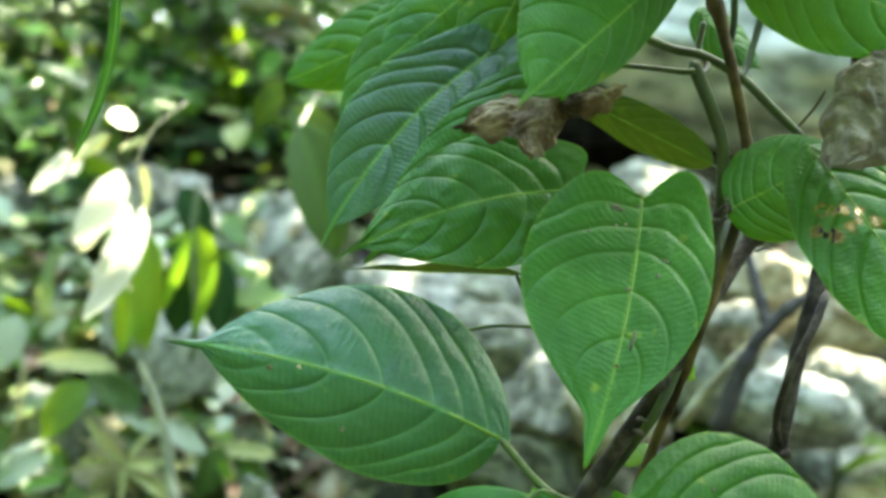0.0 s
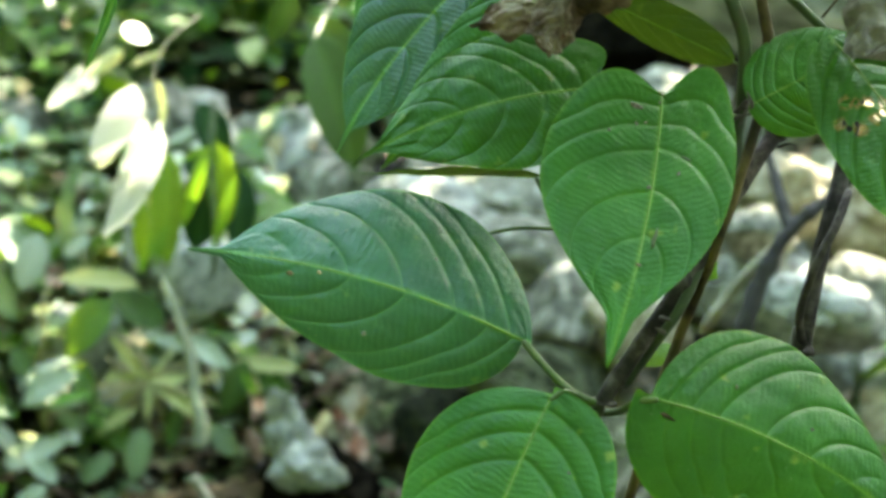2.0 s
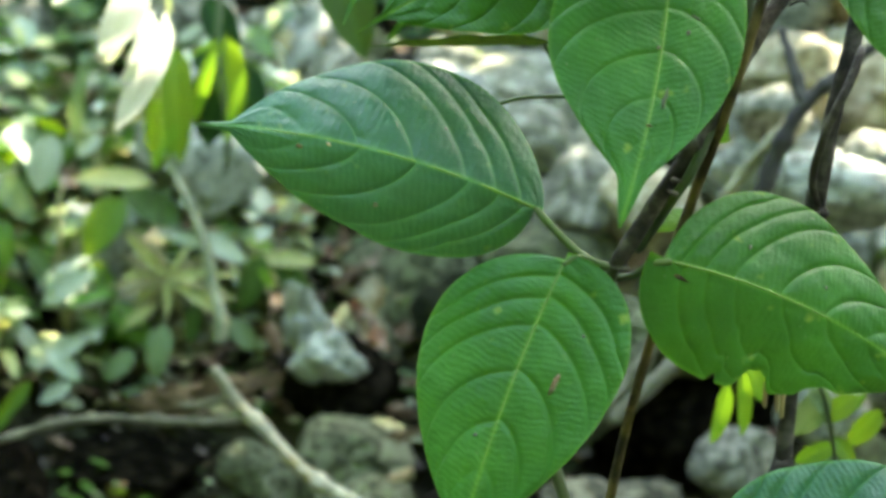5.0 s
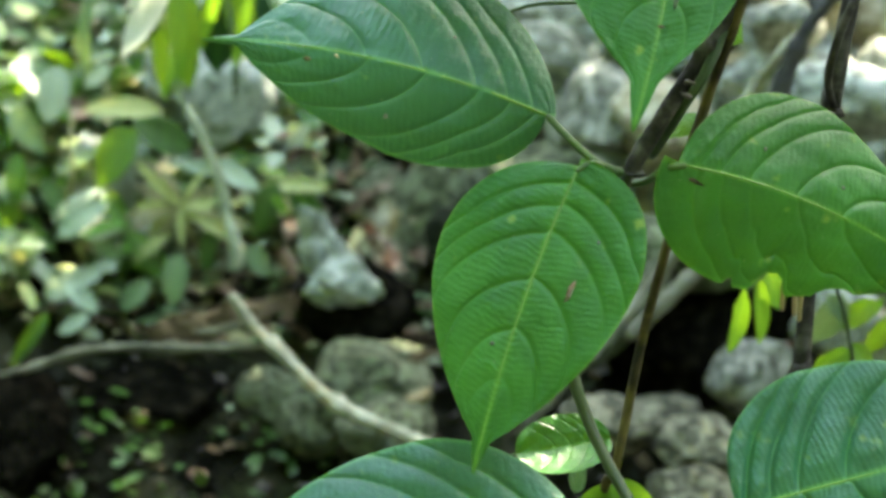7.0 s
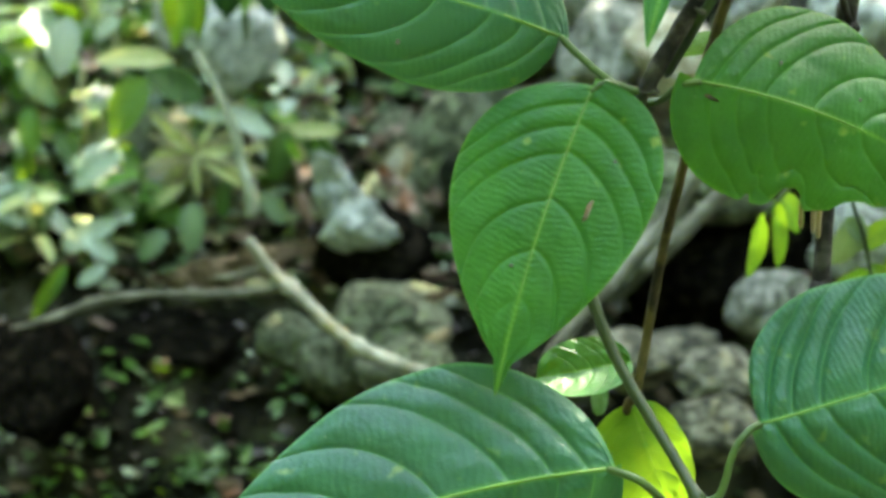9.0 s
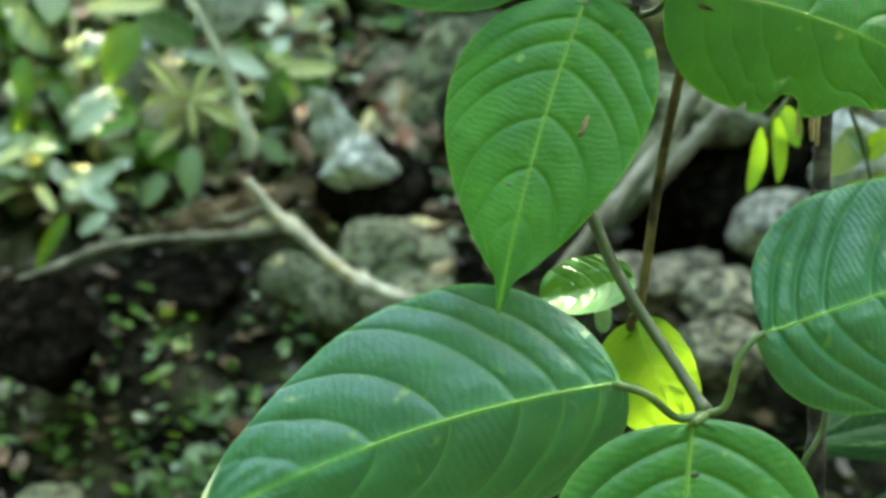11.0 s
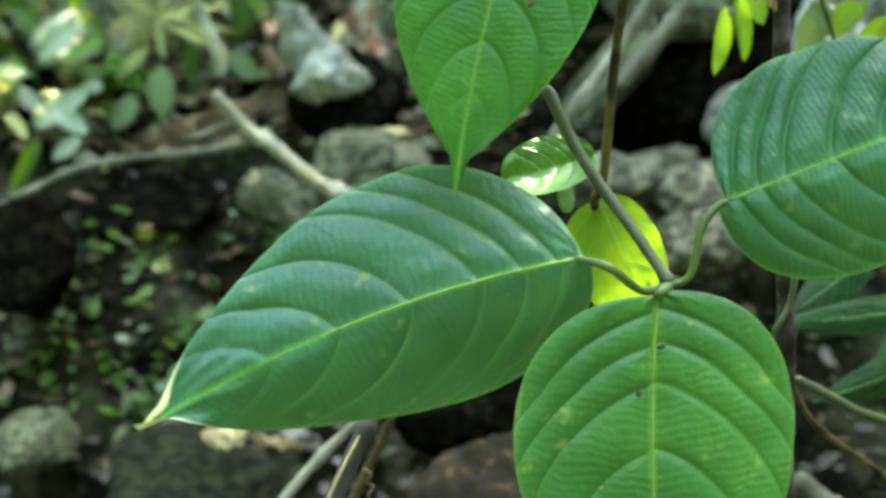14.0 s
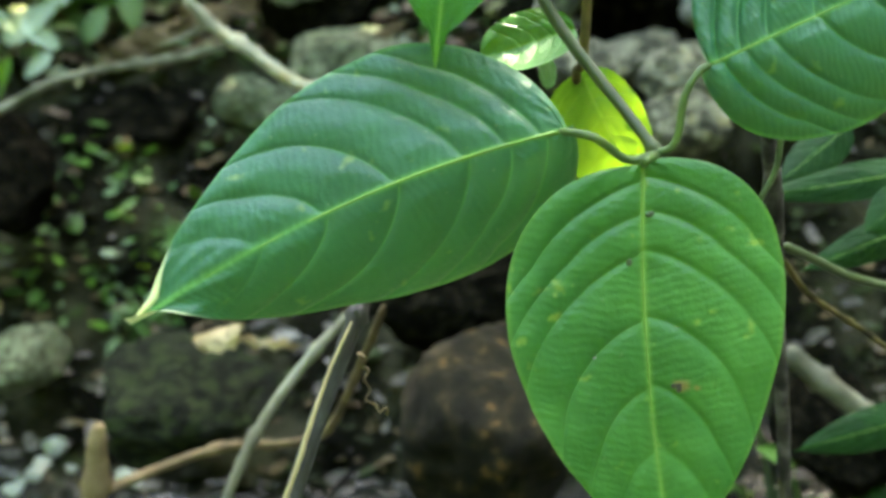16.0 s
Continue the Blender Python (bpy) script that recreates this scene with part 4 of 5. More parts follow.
stone((0.0569, 0.9500, 0.2916), (0.070, 0.06, 0.055), STONE_MOSS_SHADED, "mossy boulder darkened in colour for the shade", 47, 15)
stone((-0.2392, 0.9500, 0.4311), (0.052, 0.03, 0.056), STONE_LICHEN, "pale grey rock among leaves", 50, 15, 0, 0.45)
stone((-0.3253, 1.0200, 0.4506), (0.044, 0.03, 0.050), STONE_PALE, "pale grey rock among leaves", 51, 60, 0, 0.45)
stone((-0.0528, 0.9000, 0.2503), (0.05, 0.05, 0.045), STONE_MOSS, "brown-green stone behind dry leaves", 52, 60, 0, 0.4)
stone((-0.0419, 1.0000, 0.2928), (0.04, 0.04, 0.05), STONE_TAN, "tan weathered stone in half shade", 53, 20, 0, 0.4)
stone((0.4237, 0.7200, 0.2968), (0.045, 0.04, 0.045), STONE_PALE, "pale stone behind the dark stem", 55, 30, 0, 0.4)
stone((0.4866, 0.8000, 0.3192), (0.05, 0.04, 0.045), STONE, "grey stone behind the dark stem", 56, 10, 0, 0.4)
# upper rocks
stone((-0.1910, 1.2500, 0.5670), (0.0767, 0.1, 0.0843), STONE_PALE, "pale rock lit by the sun", 23, 0, 0, 0.4)
stone((-0.0060, 1.1500, 0.5230), (0.0943, 0.1, 0.0580), STONE_PALE, "pale grey weathered rock", 24, 30)
stone((0.0990, 1.2000, 0.5530), (0.0821, 0.1, 0.0597), STONE, "grey weathered rock on the bank", 25, 80)
stone((-0.3140, 1.3000, 0.4270), (0.0945, 0.1, 0.0551), STONE, "grey rock among leaves", 26, 0)
stone((0.2920, 1.2000, 0.7050), (0.0821, 0.12, 0.0597), STONE, "smooth grey boulder on the bank", 27, 0)
# A boulder in the shade colour, set where a hollow falls dark
stone((0.2400, 1.5000, 0.8120), (0.1392, 0.12, 0.0696), STONE_SHADED, "near-black boulder standing in for a shaded hollow", 28, 0)
stone((0.4360, 1.5000, 0.9480), (0.2872, 0.2, 0.1479), STONE_PALE, "large pale rock face", 29, 0)
stone((0.4020, 1.0000, 0.6160), (0.0663, 0.08, 0.0597), STONE_TAN, "sunlit tan rock on the bank", 30, 0)
stone((0.4830, 0.8500, 0.5250), (0.0541, 0.08, 0.0481), STONE, "rounded grey stone on the bank", 31, 0)
stone((0.5200, 1.1000, 0.6110), (0.0845, 0.08, 0.0634), STONE_TAN, "sunlit tan rock on the bank", 32, 50)
stone((0.1890, 0.9500, 0.4460), (0.0642, 0.09, 0.0578), STONE, "grey-green rock in the shade", 33, 0)
stone((0.2450, 0.9200, 0.4490), (0.0693, 0.09, 0.0630), STONE_TAN, "tan stone behind the stems", 40, 20)
stone((0.1550, 0.9000, 0.3750), (0.0622, 0.09, 0.0497), STONE_MOSS, "mossy stone behind the stems", 41, 70)
stone((0.3850, 0.9500, 0.5040), (0.0707, 0.09, 0.0514), STONE_PALE, "pale stone behind the stems", 34, 0)
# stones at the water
stone((-0.1390, 0.3800, 0.0110), (0.0893, 0.09, 0.0426), STONE_MOSS_SHADED, "long mossy rock beside the water, darkened for shade", 35, -5)
stone((0.1000, 0.2600, 0.0450), (0.0713, 0.1, 0.0606), STONE_BROWN, "large brown wet boulder", 36, 0)
stone((-0.3190, 0.5000, -0.0090), (0.0365, 0.06, 0.0274), STONE_MOSS, "grey-green stone among others", 37, 0)
stone((0.3720, 0.3500, -0.0320), (0.0472, 0.08, 0.0315), STONE_SHADED, "stone under twigs, shade in its colour", 38, 0)


# pale pebbles added as sun glints on the water
for n, (x, y) in enumerate(((-0.322, 0.446), (-0.311, 0.474), (-0.301, 0.489), (-0.282, 0.465), (-0.311, 0.456), (-0.224, 0.441), (-0.212, 0.432), (-0.324, 0.430))):
    size = 0.006 + 0.003 * (n % 3)
    stone((x, y, max(terrain(x, y), -0.105) + size * 0.5), (size, size, size * 0.7), STONE_LICHEN, "small pale pebble standing in for a water glint", 90 + n, 40 * n, 0, 0.3, "pebble", "pebbles at the water")


def stick(name, label, category, runs):
    ob = thing(name, label, category)
    for n, (points, r0, r1, mat) in enumerate(runs):
        part("branch", tube_mesh("branch", points, r0, r1, mat, 10, 8, 0.16, (0.3, 0.65), seed=n), ob)
    return ob


stick("fallen_branch", "pale peeling fallen branch with a side fork", "branch", [
    ([(-0.1477, 0.6000, 0.2894), (-0.1252, 0.5950, 0.2627), (-0.1001, 0.5850, 0.2470), (-0.0660, 0.5700, 0.2231), (-0.0329, 0.5550, 0.2076), (0.0209, 0.5400, 0.1933), (0.0695, 0.5200, 0.1843)], 0.0052, 0.0070, WOOD_PALE),
    ([(-0.1127, 0.5920, 0.2463), (-0.1690, 0.6100, 0.2330), (-0.2350, 0.6200, 0.2250), (-0.2920, 0.6300, 0.2120), (-0.3470, 0.6300, 0.1880), (-0.4140, 0.6300, 0.1620)], 0.0040, 0.0035, WOOD_DIM),
    ([(-0.1300, 0.6000, 0.2640), (-0.1610, 0.6200, 0.2480), (-0.2050, 0.6400, 0.2360)], 0.0035, 0.0030, WOOD_DIM)])
stick("bent_twig", "pale dry twig over the stream", "branch", [
    ([(-0.1640, 0.2000, 0.0370), (-0.1200, 0.2200, 0.0440), (-0.0790, 0.2200, 0.0560), (-0.0400, 0.2200, 0.0560), (-0.0050, 0.2000, 0.0770), (0.0270, 0.1600, 0.1460), (0.0480, 0.1200, 0.2020)], 0.0036, 0.0023, WOOD_TAN)])
stick("green_shoot", "slender green-grey shoot beside a rock", "branch", [
    ([(-0.0580, 0.1000, 0.0830), (-0.0420, 0.1200, 0.1130), (-0.0200, 0.1400, 0.1400), (0.0150, 0.1600, 0.1720), (0.0510, 0.1800, 0.1970)], 0.0034, 0.0028, WOOD_DIM)])
stick("wooden_stump", "short broken wooden stump, tan and weathered", "stump", [
    ([(-0.1770, 0.2000, -0.0030), (-0.1620, 0.2000, 0.0680), (-0.1570, 0.2000, 0.0900)], 0.0099, 0.0040, WOOD_TAN)])
stick("bare_shrub", "bare grey shrub branches against the rocks", "branch", [
    ([(0.2940, 0.5000, 0.4930), (0.3040, 0.5000, 0.5450), (0.3200, 0.5000, 0.5840), (0.3430, 0.5000, 0.6100), (0.3740, 0.5000, 0.6430)], 0.0082, 0.0036, BARK_GREY),
    ([(0.3200, 0.5000, 0.5840), (0.3100, 0.5200, 0.6140), (0.3000, 0.5400, 0.6440)], 0.0055, 0.0032, BARK_GREY),
    ([(0.2700, 0.5500, 0.4870), (0.2940, 0.5200, 0.5410), (0.3130, 0.5000, 0.5730)], 0.0050, 0.0041, WOOD_PALE)])
stick("leaning_branch", "grey branch leaning over the hollow", "branch", [
    ([(0.2300, 0.4000, 0.4160), (0.2060, 0.4000, 0.3760), (0.1670, 0.3800, 0.3270), (0.1220, 0.3600, 0.2690)], 0.0050, 0.0050, WOOD_DIM),
    ([(0.2630, 0.5000, 0.3840), (0.2350, 0.5000, 0.3490), (0.2020, 0.5000, 0.3090)], 0.0064, 0.0064, WOOD_DIM)])
stick("upper_branch", "pale curved branches high in the undergrowth", "branch", [
    ([(-0.8150, 1.6000, 0.8220), (-0.6720, 1.6000, 0.8720), (-0.5370, 1.6000, 0.9140), (-0.3820, 1.6000, 0.9410), (-0.2880, 1.6000, 0.9370), (-0.2180, 1.6000, 0.9060)], 0.0109, 0.0137, WOOD_PALE),
    ([(-0.3790, 1.7000, 0.9210), (-0.3000, 1.7000, 0.9140), (-0.2170, 1.7000, 0.8830)], 0.0133, 0.0114, WOOD_PALE)])
stick("fallen_stick", "mossy grey stick on the ground", "branch", [
    ([(0.3210, 0.3000, 0.0660), (0.3490, 0.3000, 0.0360), (0.3830, 0.3000, 0.0060), (0.4180, 0.3000, -0.0260)], 0.0082, 0.0075, WOOD_DIM)])
tagged(new("water", from_arrays("water", [(-40, -2.2, -0.105), (40, -2.2, -0.105), (40, 0.58, -0.105), (-40, 0.58, -0.105)], [(0, 1, 2, 3)], WATER)), "shallow dark stream water", "water", kind="structure")

# ---- undergrowth ----


def plain_leaf(material, width=0.3, sag=0.12, fold=20, n=7, w=3):
    """A light leaf of unit length along x, for plants further back."""
    verts, faces, vein = [], [], []
    cols = 2 * w + 1
    for i in range(n + 1):
        s = i / n
        half = width * (s ** 0.55) * ((1 - s) ** 0.7) * 1.9 + 0.002
        for j in range(cols):
            u = (j - w) / w
            ang = radians(fold)
            verts.append((s, u * half * math.cos(ang), abs(u) * half * math.sin(ang) - sag * s * s * 2))
            vein.append(0.6 if j == w else 0.0)
    for i in range(n):
        for j in range(cols - 1):
            k = i * cols + j
            faces.append((k, k + 1, k + cols + 1, k + cols))
    me = from_arrays("leaf", verts, faces, material)
    me.attributes.new("vein", "FLOAT", "POINT").data.foreach_set("value", vein)
    return me


rng = random.Random(4)
KINDS = {key: [plain_leaf(mat, wd, sg, fo) for wd, sg, fo in shapes] for key, mat, shapes in (
    ("back", LEAF_BACK, ((0.3, 0.1, 15), (0.24, 0.2, 25), (0.36, 0.15, 10))),
    ("young", LEAF_YOUNG, ((0.28, 0.12, 15), (0.2, 0.2, 20))),
    ("grey", LEAF_GREY, ((0.32, 0.1, 12), (0.26, 0.2, 20))),
    ("pale", LEAF_SUNLIT, ((0.17, 0.15, 15), (0.13, 0.2, 20))),
    ("yellow", LEAF_STRAW, ((0.20, 0.15, 15), (0.16, 0.2, 20))),
    # leaves whose colour carries the sky sheen
    ("sheen", LEAF_GREY_SHEEN, ((0.30, 0.1, 12), (0.26, 0.2, 20))),
    ("dark", LEAF_DEEP, ((0.28, 0.12, 15), (0.24, 0.2, 20))),
    ("olive", LEAF_OLIVE, ((0.28, 0.12, 15), (0.24, 0.2, 20))),
    ("dry", DRY_GRASS, ((0.13, 0.2, 15), (0.10, 0.3, 20))),
    ("straw", STRAW, ((0.10, 0.2, 15), (0.07, 0.3, 20))),
    ("blade", LEAF_BACK, ((0.07, 0.25, 15), (0.09, 0.15, 20))))}


def aim(at, way, face, size):
    """A pose with x along way and z about face."""
    x = Vector(way).normalized()
    y = Vector(face).cross(x).normalized()
    z = x.cross(y)
    m = Matrix((x, y, z)).transposed().to_4x4()
    return Matrix.Translation(at) @ m @ Matrix.Diagonal((size, size, size, 1))


def shrub(root, label, leaves, reach, size, kinds=("back",), shoots=4, group="undergrowth", lean=(0, 0, 1)):
    """A small plant: shoots from the root, with leaves along them."""
    ob = thing("shrub", label, "shrub", group)
    root = Vector(root)
    root.z = terrain(root.x, root.y) - 0.01
    for k in range(shoots):
        way = (Vector(lean) + Vector((rng.uniform(-1, 1), rng.uniform(-0.7, 0.5), rng.uniform(-0.2, 0.5))) * 0.7).normalized()
        end = root + way * reach * rng.uniform(0.6, 1.1)
        mid = (root + end) / 2 + Vector((rng.uniform(-1, 1), rng.uniform(-1, 1), 0.6)) * reach * 0.12
        part("stem", tube_mesh("stem", [root, mid, end], 0.004, 0.0015, STEM_GREEN, 6, 6), ob)
        for n in range(leaves // shoots):
            f = rng.uniform(0.15, 1.0)
            p = root.lerp(mid, f * 2) if f < 0.5 else mid.lerp(end, f * 2 - 1)
            out = Vector((rng.uniform(-1, 1), rng.uniform(-1, 0.5), rng.uniform(-0.6, 0.4)))
            me = rng.choice(KINDS[rng.choice(kinds)])
            lf = part("leaf", me, ob)
            lf.matrix_world = aim(p, out, (rng.uniform(-0.4, 0.4), -0.5, 1), size * rng.uniform(0.6, 1.3))
    return ob


def loose_leaf(base, tip, face, kind, plant, shape=0, thin=1.0):
    me = KINDS[kind][shape]
    lf = part("leaf", me, plant)
    lf.matrix_world = aim(Vector(base), Vector(tip) - Vector(base), face, (Vector(tip) - Vector(base)).length) @ Matrix.Diagonal((1, thin, 1, 1))
    return lf


# a plant with broad hanging leaves, the bright sun put into their colour
bright = thing("hanging_leaf_plant", "plant with long hanging leaves whitened in colour for direct sun", "plant", "undergrowth")
part("stem", tube_mesh("stem", [(-0.1950, 0.6000, 0.6960), (-0.2110, 0.5600, 0.6650), (-0.2110, 0.5300, 0.6290), (-0.1990, 0.5200, 0.5970)], 0.0006, 0.0005, STEM_OLIVE, 6, 6), bright)
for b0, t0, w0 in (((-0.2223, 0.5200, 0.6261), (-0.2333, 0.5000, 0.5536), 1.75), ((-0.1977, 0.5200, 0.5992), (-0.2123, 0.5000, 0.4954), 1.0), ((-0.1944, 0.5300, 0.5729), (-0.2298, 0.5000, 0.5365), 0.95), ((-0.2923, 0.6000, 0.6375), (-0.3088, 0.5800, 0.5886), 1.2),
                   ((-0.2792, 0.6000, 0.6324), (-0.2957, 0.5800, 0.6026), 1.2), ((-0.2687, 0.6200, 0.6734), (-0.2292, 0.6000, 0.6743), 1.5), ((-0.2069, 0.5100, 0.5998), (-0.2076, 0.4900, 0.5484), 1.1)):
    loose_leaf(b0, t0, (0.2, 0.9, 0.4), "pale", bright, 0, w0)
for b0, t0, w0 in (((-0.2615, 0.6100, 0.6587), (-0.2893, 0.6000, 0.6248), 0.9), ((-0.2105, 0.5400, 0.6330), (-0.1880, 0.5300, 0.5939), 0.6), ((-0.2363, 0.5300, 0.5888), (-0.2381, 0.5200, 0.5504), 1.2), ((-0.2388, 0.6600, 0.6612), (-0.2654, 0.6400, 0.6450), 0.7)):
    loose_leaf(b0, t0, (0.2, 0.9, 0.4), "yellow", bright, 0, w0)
for b0, t0 in (((-0.2531, 0.7800, 0.5700), (-0.2379, 0.7600, 0.4544)), ((-0.2758, 0.8000, 0.5165), (-0.2761, 0.8000, 0.4513))):
    loose_leaf(b0, t0, (0.1, -1, 0.2), "back", bright, 0, 0.6)

strips = thing("strap_leaf_plant", "plant with narrow yellow-green leaves", "plant", "undergrowth")
part("stem", tube_mesh("stem", [(-0.2180, 0.8000, 0.6260), (-0.2110, 0.7800, 0.5740), (-0.1910, 0.7600, 0.4970), (-0.1870, 0.7600, 0.4520)], 0.004, 0.003, STEM_GREEN, 6, 6), strips)
for b0, t0, w0 in (((-0.2090, 0.7500, 0.5765), (-0.2155, 0.7300, 0.5006), 0.8), ((-0.2039, 0.7500, 0.5801), (-0.2318, 0.7400, 0.5616), 0.8), ((-0.1781, 0.7500, 0.5545), (-0.1828, 0.7300, 0.4793), 0.75), ((-0.2414, 0.7500, 0.4945), (-0.2408, 0.7400, 0.4554), 0.8), ((-0.2285, 1.0000, 0.7715), (-0.2426, 1.0000, 0.7526), 2.0)):
    loose_leaf(b0, t0, (0.3, -1, 0.2), "young", strips, 1, w0 * 0.7)
loose_leaf((-0.2070, 0.7800, 0.5860), (-0.1810, 0.7800, 0.4970), (0.3, -1, 0.4), "back", strips, 1)
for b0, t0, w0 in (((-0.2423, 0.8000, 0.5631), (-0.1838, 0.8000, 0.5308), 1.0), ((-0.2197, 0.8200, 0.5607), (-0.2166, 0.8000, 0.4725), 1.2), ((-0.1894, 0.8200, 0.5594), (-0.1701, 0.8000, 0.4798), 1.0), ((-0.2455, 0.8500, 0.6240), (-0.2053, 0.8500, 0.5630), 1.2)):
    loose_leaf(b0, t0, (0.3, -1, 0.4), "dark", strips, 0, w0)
olive = thing("olive_leaf_plant", "plant with broad drooping olive-green leaves", "plant", "undergrowth")
part("stem", tube_mesh("stem", [(-0.0872, 0.6600, 0.7342), (-0.0929, 0.6400, 0.7102), (-0.0926, 0.6000, 0.6884)], 0.002, 0.0015, STEM_OLIVE, 6, 6), olive)
for b0, t0, w0 in (((-0.0929, 0.6000, 0.6909), (-0.0356, 0.5800, 0.5865), 0.95), ((-0.1126, 0.6600, 0.7093), (-0.0432, 0.6600, 0.6723), 1.0), ((-0.1341, 0.7000, 0.7376), (-0.1509, 0.7000, 0.6860), 1.0), ((-0.1016, 0.7200, 0.7228), (-0.0843, 0.7200, 0.6646), 1.1)):
    loose_leaf(b0, t0, (0.2, -1, 0.3), "olive", olive, 0, w0)

blade_plant = thing("grass_blade", "long thin hanging grass blade with a nibbled edge", "grass")
me, *_ = blade_mesh("leaf", (-0.0916, 0.0100, 0.7035), (-0.0990, 0.0040, 0.6139), (0.6, -1, 0.1), 0.034, LEAF, fold=(24, 10), a=0.25, b=0.5, lobe=(0, 0), sweep=0.075, quilt=0.001, tipw=0.005, bites=((0, 0.55, 0.02, 0.3), (1, 0.75, 0.015, 0.3), (0, 0.85, 0.02, 0.35)), ns=90, nu=8, seed=40)
part("leaf", me, blade_plant)

shrubs = [
    ((-0.4530, 1.0000, 0.2440), "low broad-leaved plant in half shade", 34, 0.20, 0.06, ("grey", "back", "sheen")),
    ((-0.5440, 0.9500, 0.2670), "low broad-leaved plant in half shade", 34, 0.20, 0.06, ("grey", "back", "sheen")),
    ((-0.3770, 1.0500, 0.1900), "low plant with grey-green leaves, sky sheen in the colour", 22, 0.16, 0.06, ("sheen", "back", "grey")),
    ((-0.4590, 0.9000, 0.1760), "low plant with grey-green leaves, sky sheen in the colour", 18, 0.14, 0.05, ("sheen", "back", "grey")),
    ((-0.2670, 1.1000, 0.2390), "low plant with dark arching leaves", 18, 0.14, 0.09, ("back",)),
    ((-0.2140, 1.2000, 0.2860), "low plant with dark arching leaves", 14, 0.12, 0.09, ("back", "pale")),
    ((-0.4540, 0.8500, 0.0960), "low plant with grey-green leaves, sky sheen in the colour", 22, 0.14, 0.05, ("sheen", "yellow", "grey")),
    ((-0.3660, 0.8800, 0.1200), "low plant with grey-green leaves, sky sheen in the colour", 22, 0.13, 0.045, ("sheen", "grey", "yellow")),
    ((-0.3530, 0.9000, 0.4130), "low plant with mixed green leaves", 22, 0.11, 0.06, ("back", "young", "pale")),
    ((-0.2170, 0.6000, 0.0540), "seedlings on the damp soil", 26, 0.07, 0.024, ("grey", "olive")),
    ((-0.1880, 0.6600, 0.0800), "seedlings on the damp soil", 18, 0.06, 0.024, ("olive", "grey")),
    ((-0.2430, 0.5600, 0.0520), "seedlings on the damp soil", 16, 0.06, 0.024, ("olive", "grey")),
    ((-0.5310, 1.3000, 0.4150), "leafy green forest bush in dappled light", 110, 0.30, 0.055, ("back", "grey", "dark")),
    ((-0.4310, 1.5000, 0.4750), "leafy green forest bush in dappled light", 130, 0.36, 0.055, ("back", "young", "dark")),
    ((-0.7570, 1.6000, 0.5790), "leafy green forest bush in dappled light", 120, 0.36, 0.055, ("back", "dark")),
    ((-0.6640, 1.9000, 0.6080), "leafy green forest bush in dappled light", 140, 0.42, 0.055, ("back", "young", "dark")),
    ((-0.3790, 1.8000, 0.5580), "leafy green forest bush in dappled light", 140, 0.42, 0.058, ("back", "young", "dark")),
    ((-0.3360, 1.9000, 0.6920), "leafy green forest bush in dappled light", 120, 0.36, 0.058, ("back", "young")),
    ((0.5290, 1.0000, 0.6430), "thin grass-like plant among the rocks", 8, 0.2, 0.25, ("blade",)),
    ((0.3380, 0.2500, 0.1900), "plant with narrow ribbed leaves", 10, 0.1, 0.08, ("dark",)),
    ((0.3810, 0.3000, 0.2010), "plant with narrow ribbed leaves", 10, 0.1, 0.09, ("dark",)),
    ((0.3290, 0.3500, 0.3870), "pale leafy sprig behind the vine", 9, 0.1, 0.04, ("back", "young")),
]
for root, label, count, reach, size, kinds in shrubs:
    shrub(root, label, count, reach, size, kinds)

